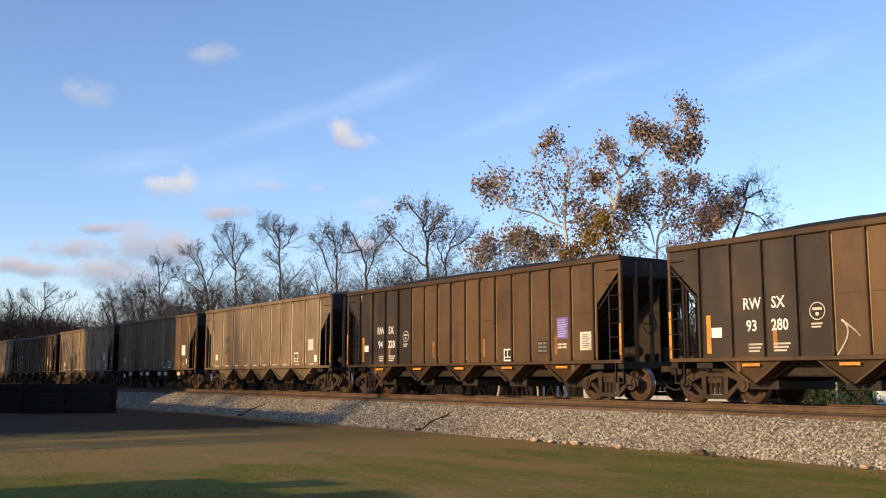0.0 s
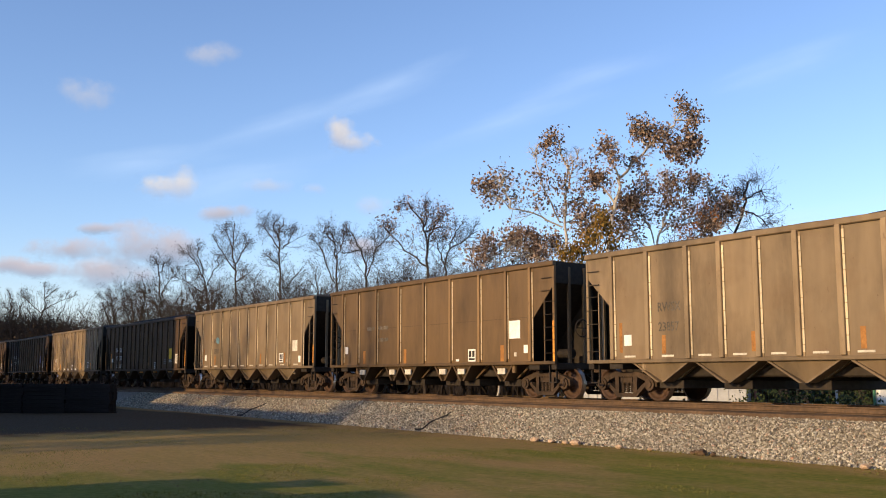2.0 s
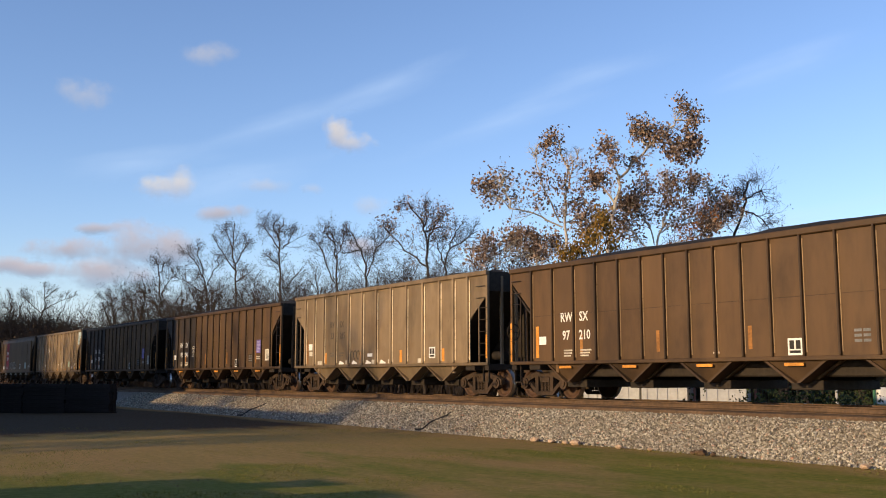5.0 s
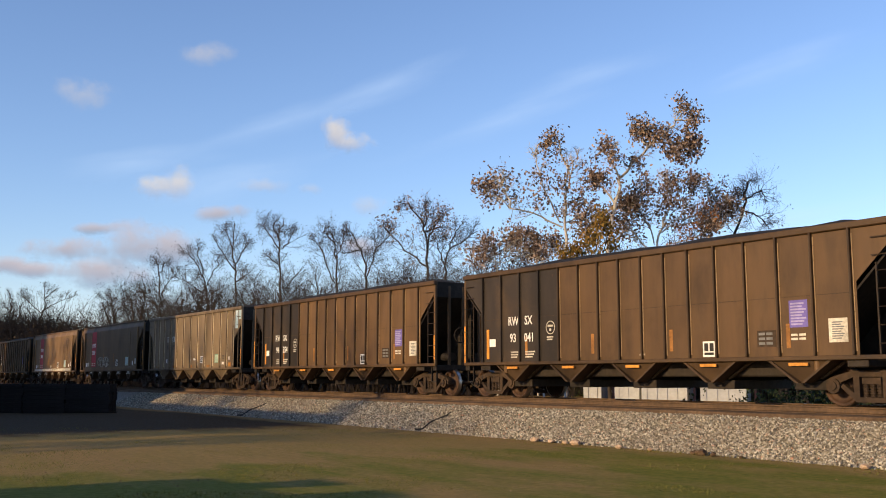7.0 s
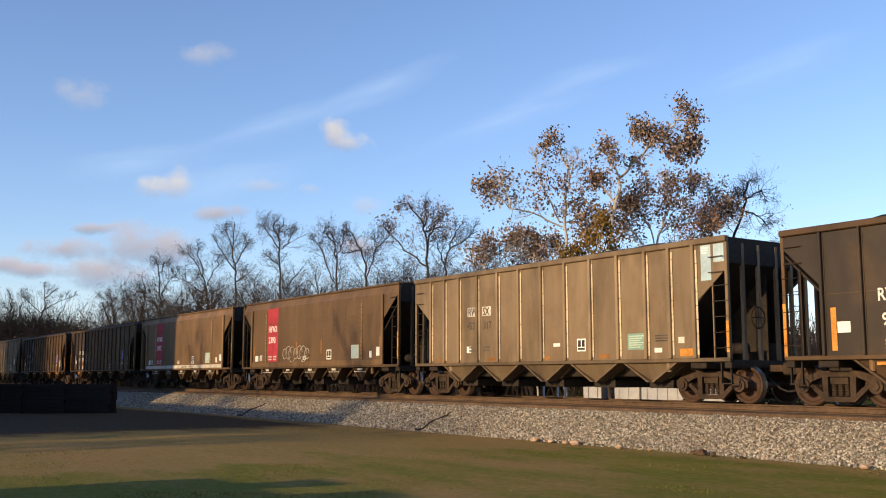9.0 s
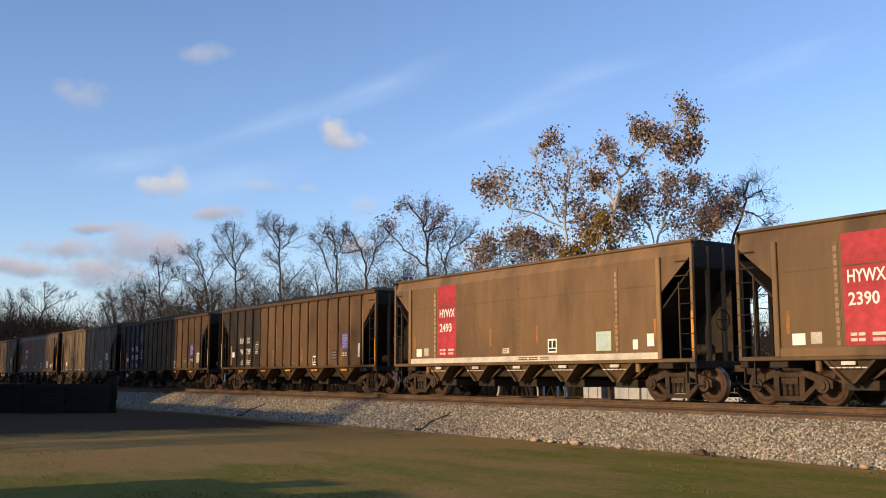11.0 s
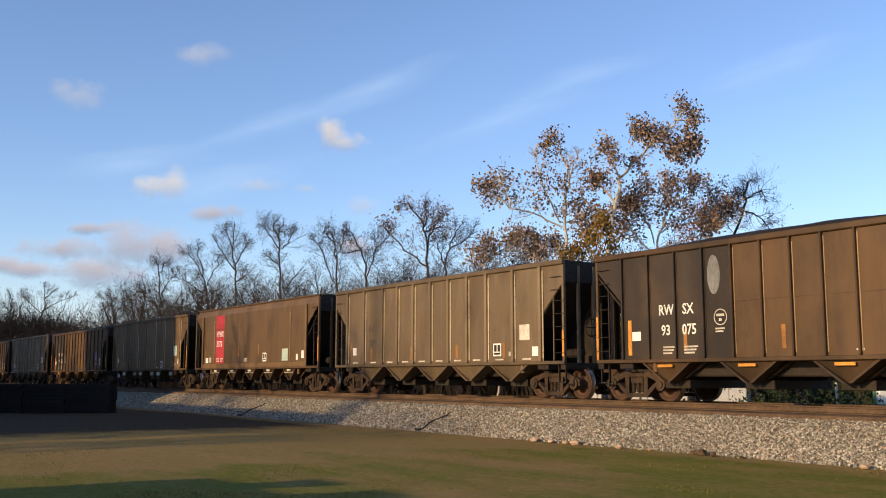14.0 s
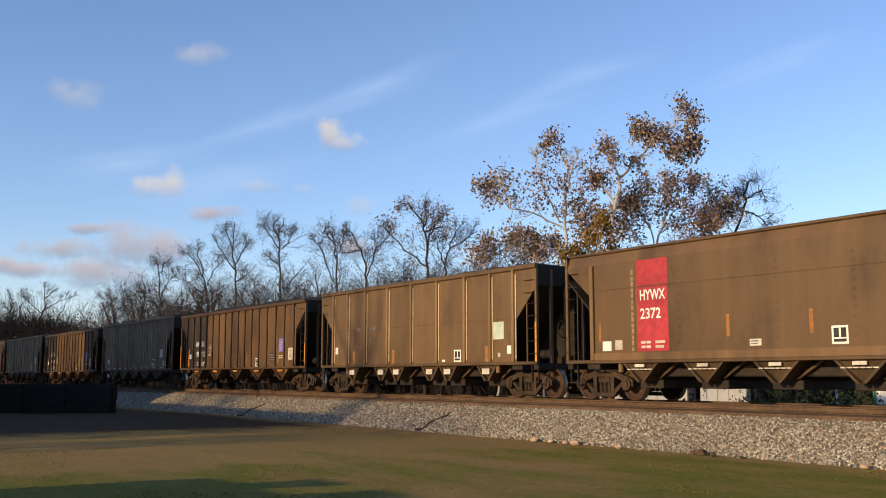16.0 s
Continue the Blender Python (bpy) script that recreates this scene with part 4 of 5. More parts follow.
def dress_stencilled(car, first, last, green=False):
    """Marks of a tan car with closely set ribs and a divided stencil."""
    h = SORTS["stencilled"]["L"] / 2
    x = lambda a: h + a
    if green:
        patch(x(-10.70), x(-10.17), 2.61, 2.91, CREAM, car, thick=0.003)
        patch(x(-9.90), x(-9.43), 2.60, 2.90, CREAM, car, thick=0.003)
    lettering("RW", 0.25, x(-10.66), 2.64, GHOST, car, y=-W - 0.008)
    lettering("SX", 0.25, x(-9.86), 2.63, GHOST, car, y=-W - 0.008)
    lettering(first, 0.25, x(-10.72 if green else -10.62), 2.19, GHOST, car)
    lettering(last, 0.25, x(-9.84), 2.18, GHOST, car)
    bars(x(-10.6), x(-10.2), 1.45, 1.65, 2, GHOST, car)
    bars(x(-9.85), x(-9.45), 1.45, 1.65, 2, GHOST, car)
    if green:
        patch(x(-3.40), x(-2.74), 1.37, 1.80, GREENP, car)
        bars(x(-3.34), x(-2.80), 1.41, 1.76, 6, PALEG, car)
        patch(x(-0.82), x(-0.50), 3.02, 3.90, BLUEP, car, name="primer_patch", thick=0.003)
        patch(x(-0.42), x(-0.10), 3.45, 3.90, BLUEP, car, name="primer_patch", thick=0.003)
        bars(x(-0.78), x(-0.56), 3.68, 3.86, 3, WHITE, car)
        for a in (-12.4, -9.6, -7.0, -4.5):
            patch(x(a), x(a + 0.42), 1.16, 1.27, ORANGE_DIM, car, name="faded_patch")
        patch(x(-1.58), x(-1.12), 1.17, 1.36, ORANGE, car, name="faded_patch")
        patch(x(-10.74), x(-10.50), 1.43, 1.64, WHITE, car)
        patch(x(-6.42), x(-6.13), 1.53, 1.63, WHITE, car)
        patch(x(-2.44), x(-2.18), 1.28, 1.40, WHITE, car)
        patch(x(-1.62), x(-1.42), 1.50, 1.66, CREAM, car)
        bars(x(-2.4), x(-1.85), 1.55, 1.75, 3, GHOST, car)
        data_box(x(-5.40), 1.37, car, size=0.36)
    else:
        patch(x(-12.55), x(-12.22), 1.76, 2.02, WHITE, car)
        patch(x(-12.50), x(-12.20), 1.52, 1.70, CREAM, car)
        patch(x(-12.68), x(-12.58), 1.20, 2.20, ORANGE_DIM, car, name="reflector")
        for a in (-11.10, -8.20, -5.3, -2.6):
            patch(x(a), x(a + 0.16), 1.18, 1.62, ORANGE, car, name="reflector")
        patch(x(-7.62), x(-7.25), 1.42, 1.54, WHITE, car)
        for a in (-11.72, -9.35, -7.3, -6.1, -4.1):
            patch(x(a), x(a + 0.36), 1.15, 1.30, CREAM, car, name="worn_patch", thick=0.003)
        for a in (-9.85, -8.78, -7.72, -6.66):
            s = Shape().prism([(x(a - 0.05), 1.15), (x(a + 0.38), 1.15), (x(a + 0.36), 1.20), (x(a + 0.05), 1.30)], -W - 0.008, -W - 0.0015)
            part("white_wedge", s, WHITE, car)
        g = Shape()
        for i in range(3):
            g.sweep([(x(-8.82 + i * 0.24 + 0.11 * math.cos(q * 0.75)), -W - 0.008, 1.50 + 0.17 * math.sin(q * 0.75)) for q in range(8)], 0.016, 4)
        part("graffiti", g, GHOST, car, "dark spray-paint scrawl")
        data_box(x(-3.38), 1.30, car, size=0.38)
    patch(h - 0.085, h - 0.004, 1.25, 2.0, ORANGE, car, y=-W - 0.021, name="painted_post", thick=0.004)


def dress_wide(car, tone):
    h = SORTS["wide"]["L"] / 2
    x = lambda a: h + a
    patch(x(-12.62), x(-12.4), 1.55, 1.82, WHITE, car)
    patch(x(-12.78), x(-12.66), 1.35, 2.0, ORANGE_DIM, car, name="reflector")
    data_box(x(-4.32), 1.15, car, size=0.40)
    bars(x(-10.9), x(-9.3), 2.36, 2.60, 1, GHOST, car, cols=4)
    bars(x(-10.3), x(-9.3), 1.92, 2.16, 1, GHOST, car, cols=3)
    bars(x(-5.02), x(-4.78), 1.14, 1.26, 1, WHITE, car)
    patch(x(-2.18), x(-1.62), 1.83, 2.38, tone, car)
    patch(x(-1.45), x(-1.25), 1.37, 1.62, WHITE, car)
    patch(x(-1.92), x(-1.80), 1.28, 1.40, CREAM, car)
    for a in (-11.2, -8.28, -5.45, -2.60):
        patch(x(a), x(a + 0.17), 1.14, 1.64, ORANGE_DIM, car, name="reflector")
    patch(x(-1.24), x(-1.13), 1.2, 2.3, ORANGE_DIM, car, name="painted_band", thick=0.004)
    for q in mirrored(SORTS["wide"]["bays"]):
        patch(q - 0.19, q + 0.19, 0.74, 0.92, CREAM, car, y=-W + 0.05, name="white_mark", thick=0.05)
    patch(h - 0.085, h - 0.004, 1.1, 2.3, ORANGE, car, y=-W - 0.021, name="painted_post", thick=0.004)


def dress_smooth(car, number, scrawl=False, square=True, rail=False):
    h = SORTS["smooth"]["L"] / 2
    x = lambda a: h + a
    patch(x(-11.35), x(-10.26), 1.32, 3.74, RED, car, name="red_stripe", thick=0.004)
    lettering("HYWX", 0.28, x(-11.25), 2.67, WHITE, car, wide=0.75)
    lettering(number, 0.28, x(-11.24), 2.18, WHITE, car, wide=0.95)
    bars(x(-11.22), x(-10.85), 1.38, 1.62, 2, CREAM, car, cols=2)
    bars(x(-10.72), x(-10.34), 1.38, 1.62, 2, CREAM, car)
    for a in (-12.82, -8.42, -6.12, -2.80, -1.36):
        patch(x(a), x(a + 0.10), 1.62, 2.16, ORANGE_DIM, car, name="reflector")
    patch(x(-12.68), x(-12.34), 1.36, 1.62, WHITE, car)
    patch(x(-12.20), x(-11.92), 1.38, 1.64, CREAM, car)
    patch(x(-7.75), x(-7.42), 1.38, 1.54, CREAM, car)
    bars(x(-7.72), x(-7.46), 1.40, 1.52, 2, GREYP, car)
    data_box(x(-5.58), 1.36, car, size=0.40)
    if square:
        patch(x(-3.53), x(-2.94), 1.37, 1.90, PALEG, car)
        bars(x(-3.48), x(-3.0), 1.45, 1.84, 5, BLUEP, car)
    patch(x(-2.12), x(-1.94), 1.38, 1.64, WHITE, car)
    patch(x(-1.60), x(-1.36), 1.45, 1.78, WHITE, car, name="torn_label")
    if rail:
        patch(-h + 1.12, h - 1.12, 1.115, 1.285, CREAM, car, y=-W - 0.045, name="cream_band", thick=0.003)
        bars(x(-6.9), x(-5.4), 1.15, 1.26, 2, GHOST, car, cols=3, y=-W - 0.049)
    for q in mirrored(SORTS["smooth"]["bays"]):
        patch(q - 0.17, q + 0.17, 0.91, 0.99, CREAM, car, y=-W + 0.03, name="white_mark", thick=0.03)
        bars(q - 0.46, q + 0.46, 0.83, 0.88, 1, CREAM, car, y=-W + 0.02, cols=6)
    patch(h - 0.085, h - 0.004, 1.3, 2.3, ORANGE, car, y=-W - 0.021, name="painted_post", thick=0.004)
    if scrawl:
        # spray-paint scrawl, a row of open loops
        s = Shape()
        for i in range(7):
            cx, r = x(-9.5 + i * 0.36), 0.19 + 0.05 * (i % 3)
            s.sweep([(cx + r * math.cos(a * 0.7) * 1.1, -W - 0.01, 1.66 + r * 1.2 * math.sin(a * 0.7) + 0.05 * math.sin(i * 2.0)) for a in range(9)], 0.017, 4)
        part("graffiti", s, CREAM, car, "pale looping spray-paint scrawl")


CARS = build_train()
dress_brown(CARS[0], "93280")
# spray-paint scrawl on the first car's brown panels
HB = SORTS["brown"]["L"] / 2
loops = [(HB - 10.42 + 0.45 * f + 0.16 * math.sin(7 * f), 1.08 + 0.05 + 0.75 * abs(math.sin(2.6 * f))) for f in [k / 14 for k in range(15)]]
part("graffiti", Shape().sweep([(a, -W - 0.012, b) for a, b in loops], 0.022, 5), CREAM, CARS[0], "pale spray-paint scrawl")
loops = [(HB - 8.9 + 1.0 * f, 1.25 + 0.45 * math.sin(5.5 * f) * math.cos(f)) for f in [k / 16 for k in range(17)]]
part("graffiti", Shape().sweep([(a, -W - 0.012, b) for a, b in loops], 0.026, 5), CREAM, CARS[0], "pale spray-paint scrawl")
dress_brown(CARS[1], "94328")
for k in (-14.17, -13.28, -11.5):
    patch(HB + k + 0.045, HB + k + 0.10, 3.55, 3.78, WHITE, CARS[1], name="white_tick")
dress_tan(CARS[2], "23857")
dress_wide(CARS[3], WHITE)
dress_tan(CARS[4], "23819")
part("blue_smear", Shape().lathe([(0.0, 0.0), (0.17, 0.0), (0.17, -0.003), (0.0, -0.003)], 14), SMEAR, CARS[4], place=pose(SORTS["tan"]["L"] / 2 - 10.66, -W - 0.013, 2.48, 0, 20, 0) @ Matrix.Diagonal((1.3, 1, 1, 1)))
dress_brown(CARS[5], "97210", purple=False, yellow=True, crest=False)
dress_stencilled(CARS[6], "23", "215")
dress_brown(CARS[7], "93041")
dress_brown(CARS[8], "94354")
dress_stencilled(CARS[9], "452", "317", green=True)
dress_smooth(CARS[10], "2390", scrawl=True)
dress_smooth(CARS[11], "2493", rail=True)
dress_brown(CARS[12], "94769", torn=False)
patch(SORTS["brown"]["L"] / 2 - 1.35, SORTS["brown"]["L"] / 2 - 1.05, 1.42, 1.95, CREAM, CARS[12], name="pale_label")
dress_brown(CARS[13], "93075")
g = Shape().lathe([(0.0, 0.0), (0.36, 0.0), (0.36, -0.003), (0.0, -0.003)], 18)
part("primer_patch", g, GREYP, CARS[13], "grey primer smear", place=pose(SORTS["brown"]["L"] / 2 - 11.05, -W - 0.002, 3.15) @ Matrix.Diagonal((0.55, 1, 1.35, 1)))
dress_tan(CARS[14], "23829")
dress_smooth(CARS[15], "2372")
dress_wide(CARS[16], PALEG)
for c, num in ((17, "93112"), (19, "94120"), (22, "93300")):
    dress_brown(CARS[c], num)
for c in (18, 20):
    dress_tan(CARS[c], "")
dress_smooth(CARS[21], "2400")


# ---- trees ----
def grow(seed, height, spread=0.5, levels=5, lean=(0, 0), thick=0.018, first=0.22, sides=5, kids=(7, 5, 4, 4, 3), droop=0.0, spines=(), boughs=20, reach=2.6):
    """A branching skeleton: tubes for limbs, and the ends of its twigs."""
    rng = random.Random(seed)
    wood, twigs, tips = Shape(), Shape(), []

    def limb(p, d, length, r, level):
        seg = 5 if level == 0 else 3 if level < 3 else 2 if level < 4 else 1
        pts, dirs = [p], [d]
        for i in range(seg):
            wob = 0.10 if level == 0 else 0.22
            d = (d + Vector((rng.gauss(0, wob), rng.gauss(0, wob), rng.gauss(0, wob) + (0.07 if level else 0.05) - droop * level))).normalized()
            p = p + d * (length / seg)
            pts.append(p)
            dirs.append(d)
        dest = wood if level < 3 else twigs
        for i in range(seg):
            ra, rb = r * (1 - 0.62 * i / seg), r * (1 - 0.62 * (i + 1) / seg)
            dest.tube(pts[i], pts[i + 1], ra, rb, sides if level == 0 else 4 if level < 2 else 3, False)
        if level >= levels - 1:
            tips.extend(pts[1:])
            return
        if level == levels - 2:
            tips.append(pts[-1])
        n = kids[level]
        for i in range(n):
            f = (first if level == 0 else 0.25) + (0.98 - (first if level == 0 else 0.25)) * (i + rng.random() * 0.8) / n
            k = min(int(f * seg), seg - 1)
            q = pts[k].lerp(pts[k + 1], f * seg - k)
            side = dirs[k + 1].orthogonal().normalized()
            side.rotate(Matrix.Rotation(rng.uniform(0, 6.283), 3, dirs[k + 1]))
            s = spread * rng.uniform(0.75, 1.35)
            nd = (dirs[k + 1] * (1 - s * 0.45) + side * s).normalized()
            nl = length * (rng.uniform(0.42, 0.62) if level else rng.uniform(0.36, 0.52)) * (1.12 - 0.35 * f)
            limb(q, nd, nl, r * (1 - 0.62 * f) * rng.uniform(0.58, 0.80), level + 1)

    if not spines:
        limb(Vector((0, 0, -0.2)), Vector((lean[0], lean[1], 1)).normalized(), height * 0.86, height * thick, 0)
        return wood, twigs, tips
    # main limbs along given lines of (sideways, height), with boughs all along them
    for j, line in enumerate(spines):
        pts = [Vector((u, 0.0 if j == 0 else 0.25 * k * (1 if j % 2 else -1), z)) for k, (u, z) in enumerate(line)]
        fine = []
        for a, b in zip(pts, pts[1:]):
            for q in range(4):
                fine.append(a.lerp(b, q / 4) + Vector((rng.gauss(0, 0.09), rng.gauss(0, 0.2), 0)))
        fine.append(pts[-1])
        r0 = height * thick * (1.0 if j == 0 else 0.48)
        for i, (a, b) in enumerate(zip(fine, fine[1:])):
            wood.tube(a, b, r0 * (1 - 0.8 * i / len(fine)), r0 * (1 - 0.8 * (i + 1) / len(fine)), 6, False)
        lo = 0.45 if j == 0 else 0.2
        n = round(boughs * (1 - lo) * len(line) / 4)
        for i in range(n):
            f = lo + (1 - lo) * (i + rng.random()) / n
            k = min(int(f * (len(fine) - 1)), len(fine) - 2)
            d = (fine[k + 1] - fine[k]).normalized()
            side = d.orthogonal().normalized()
            side.rotate(Matrix.Rotation(rng.uniform(0, 6.283), 3, d))
            limb(fine[k], (d * 0.55 + side * rng.uniform(0.5, 1.0) + Vector((0, 0, 0.2))).normalized(), reach * rng.uniform(0.6, 1.25) * (1.25 - 0.95 * f), max(0.03, r0 * (1 - 0.8 * f) * 0.4), 2)
    return wood, twigs, tips


def leaves(tips, seed, per, size, scatter, keep=1.0, patchy=0.0):
    """Small bent quads round the ends of the twigs."""
    rng = np.random.default_rng(seed)
    s_v, s_f = [], []
    n = 0
    for t in tips:
        if rng.random() > keep or (patchy and noise.noise(Vector(t) * 0.35) < patchy - 0.5):
            continue
        for _ in range(rng.poisson(per)):
            c = np.array(t) + rng.normal(0, scatter, 3)
            u, w = rng.normal(0, 1, 3), rng.normal(0, 1, 3)
            u /= np.linalg.norm(u)
            w -= u * (w @ u)
            w /= np.linalg.norm(w)
            z = np.cross(u, w)
            a = size * rng.uniform(0.6, 1.4)
            s_v += [tuple(c - u * a), tuple(c + w * a * 0.6 + z * a * 0.2), tuple(c + u * a), tuple(c - w * a * 0.6 + z * a * 0.2)]
            s_f.append((n, n + 1, n + 2, n + 3))
            n += 4
    me = bpy.data.meshes.new("leaves")
    me.from_pydata(s_v, [], s_f)
    return me


def make_tree(seed, height, bark, leaf=None, per=2.0, size=0.13, scatter=0.25, keep=1.0, patchy=0.0, **kw):
    wood, twigs, tips = grow(seed, height, **kw)
    out = {"height": height}
    for name, sh in (("trunk", wood), ("twigs", twigs)):
        me = bpy.data.meshes.new(name)
        me.from_pydata(sh.v, [], sh.f)
        me.materials.append(bark)
        me.shade_smooth()
        out[name] = me
    out["top"] = max(v[2] for v in twigs.v)
    high = np.array([v for v in twigs.v if v[2] > 0.8 * out["top"]])
    out["tip"] = tuple(high.mean(axis=0))
    if leaf:
        out["leaves"] = leaves(tips, seed, per, size, scatter, keep, patchy)
        out["leaves"].materials.append(leaf)
    return out


def plant(model, x, y, height, turn, label, group="bare trees behind the railway", widen=1.0):
    k = height / model["top"]
    tip = Matrix.Rotation(radians(turn), 3, "Z") @ Vector(model["tip"]) * k * widen
    x, y = x - tip.x * 0.85, y - tip.y * 0.85
    t = empty("tree", place=Matrix.Translation((x, y, -0.05)) @ Matrix.Rotation(radians(turn), 4, "Z") @ Matrix.Diagonal((k * widen, k * widen, k, 1)))
    tagged(t, label, "tree", group)
    part("trunk", model["trunk"], None, t)
    part("crown", model["twigs"], None, t, "fine bare twigs")
    if "leaves" in model:
        part("foliage", model["leaves"], None, t)


def under_wood():
    """Smaller trees that fill the wood between its tall ones: x, y, height, model."""
    rng = random.Random(63)
    rows = []
    for k in range(62):
        f = (k + rng.random()) / 62
        rows.append((-138 + 76 * f, 41 + 20 * f + rng.gauss(0, 2.5), rng.uniform(12.0, 15.8), rng.randrange(5)))
    return rows


BARE = [make_tree(s, 16, BARK_GREY, LEAF_BROWN, 0.9, 0.07, 0.16, spread=sp, kids=(10, 6, 5, 3, 0), first=f, thick=0.012) for s, sp, f in ((11, 0.60, 0.25), (12, 0.68, 0.2), (13, 0.56, 0.3), (14, 0.70, 0.22), (15, 0.64, 0.28))]
for (x, y, z, k) in TREES_EDGE + TREES_BEHIND + under_wood():
    plant(BARE[k], x, y, z, (x * 37 + y * 91) % 360, "bare grey-brown deciduous tree in late autumn", widen=1.25)

# how the trees with known main limbs are clothed
SYCAMORE = dict(bark=BARK_PALE, leaf=LEAF_RUST, per=2.5, size=0.13, scatter=0.30, keep=0.78, boughs=21, reach=1.9, thick=0.0075, twig_kids=(0, 0, 5, 4, 3))
SYCAMORE_DENSE = dict(SYCAMORE, per=3.4, keep=0.85, boughs=19, reach=1.6)
SYCAMORE_WIDE = dict(SYCAMORE, boughs=36, reach=2.1, thick=0.007)
TWIGGY = dict(bark=BARK_GREY, leaf=LEAF_BROWN, per=0.7, size=0.06, scatter=0.15, keep=0.9, boughs=23, reach=2.5, thick=0.009, twig_kids=(0, 0, 6, 5, 3))
HALF_BARE = dict(TWIGGY, leaf=LEAF_RUST, per=1.3, size=0.10, scatter=0.25, keep=0.45)


def limbed_tree(seed, style, at, label, limbs):
    """A tree whose main limbs run along given lines of (sideways, height); boughs and twigs grow from them."""
    top = max(z for line in limbs for u, z in line)
    limbs = [[(u, z - 0.6 * (k == len(line) - 1)) for k, (u, z) in enumerate(line)] for line in limbs]
    limbs[0].insert(0, (limbs[0][0][0], -0.2))
    m = make_tree(seed, top, style["bark"], style["leaf"], style["per"], style["size"], style["scatter"], keep=style["keep"], patchy=0.36, spread=0.75,
                  kids=style["twig_kids"], thick=style["thick"], spines=limbs, boughs=style["boughs"], reach=style["reach"])
    t = empty("tree", place=pose(at[0], at[1], -0.05, 0, 0, 90 - math.degrees(HEAD)))
    tagged(t, label, "tree", "autumn trees behind the railway" if style["leaf"] is LEAF_RUST else "bare trees behind the railway")
    part("trunk", m["trunk"], None, t)
    part("crown", m["twigs"], None, t, "fine bare twigs")
    if style["leaf"]:
        part("foliage", m["leaves"], None, t)


limbed_tree(41, SYCAMORE, (-56.5, 50.2), "tall pale-barked sycamore with rusty leaves",
            [[(-0.0, 2.8), (0.1, 10.2), (0.1, 13.2), (0.2, 15.4), (0.4, 17.7), (-0.2, 19.9), (-1.2, 20.4)],
             [(0.1, 13.2), (-2.2, 14.3), (-4.2, 14.8), (-5.7, 16.2), (-6.1, 17.3)],
             [(-0.3, 13.7), (-1.5, 16.3), (-2.2, 18.6), (-2.3, 19.4)],
             [(0.3, 15.9), (0.8, 18.1), (1.4, 20.0)],
             [(-4.0, 14.7), (-4.6, 16.3), (-5.0, 17.2)],
             [(0.1, 13.5), (1.1, 13.9), (2.2, 15.4)]])
limbed_tree(39, SYCAMORE, (-64.6, 54.3), "slim sycamore with thin rusty leaves",
            [[(-0.0, 3.0), (0.1, 10.7), (-0.0, 12.6), (-0.4, 14.5)],
             [(0.1, 11.2), (1.3, 12.5), (1.9, 14.0)],
             [(-0.0, 11.6), (-1.3, 13.0), (-1.6, 14.3)]])
limbed_tree(40, SYCAMORE, (-60.2, 46.6), "small sycamore with rusty leaves",
            [[(-0.0, 2.8), (-0.0, 10.3), (-0.3, 11.6), (-0.8, 12.7)],
             [(-0.0, 10.3), (0.9, 11.6), (1.2, 12.5)],
             [(-0.0, 10.5), (-1.2, 11.2), (-1.4, 12.1)],
             [(0.5, 10.5), (2.2, 11.1), (2.9, 12.0)]])
limbed_tree(42, SYCAMORE_DENSE, (-53.8, 52.3), "tall leaning pale-barked sycamore with rusty leaves",
            [[(-0.0, 2.8), (-0.0, 11.3), (0.5, 14.5), (1.1, 16.7), (1.9, 17.9), (3.2, 19.1), (4.1, 20.0), (5.2, 20.9), (5.9, 21.9), (5.5, 22.7)],
             [(4.1, 19.7), (5.6, 19.6), (7.1, 20.2)],
             [(5.5, 21.4), (6.8, 21.9)],
             [(3.2, 19.1), (2.8, 20.2), (2.4, 21.2)],
             [(1.1, 16.7), (0.4, 18.2), (0.1, 19.1), (0.9, 19.9)],
             [(0.6, 14.8), (-0.4, 16.1), (-0.9, 17.3)],
             [(4.7, 20.1), (5.4, 19.1), (5.8, 18.3)],
             [(0.5, 14.5), (-0.8, 14.0), (-1.4, 13.1)]])
limbed_tree(43, SYCAMORE_WIDE, (-56.0, 59.8), "spreading pale-barked sycamore with rusty leaves",
            [[(-0.1, 2.9), (-0.0, 12.1), (0.8, 14.5), (1.3, 16.4), (1.2, 18.0), (0.7, 19.1)],
             [(-0.0, 12.6), (-0.9, 14.9), (-0.3, 17.3), (-0.6, 18.6)],
             [(0.5, 13.5), (2.2, 14.9), (3.2, 17.3), (3.2, 18.8)],
             [(1.4, 14.0), (4.1, 14.5), (4.6, 16.8), (4.4, 18.5)],
             [(-0.0, 12.1), (3.3, 13.1), (5.8, 14.1), (7.2, 15.5)],
             [(-0.0, 11.7), (-1.9, 13.5), (-2.4, 15.3), (-1.4, 17.0)],
             [(1.9, 14.5), (5.2, 15.3), (6.2, 16.4)]])
limbed_tree(44, TWIGGY, (-53.9, 66.4), "bare tree with drooping side limbs behind the sycamores",
            [[(-0.1, 2.9), (0.2, 12.9), (1.5, 16.0), (1.8, 18.1), (2.2, 19.0)],
             [(1.5, 15.7), (2.8, 15.2), (3.6, 14.9)],
             [(1.7, 16.7), (2.8, 17.4), (3.3, 16.9)],
             [(1.3, 15.3), (0.7, 16.9), (1.0, 17.9)]])
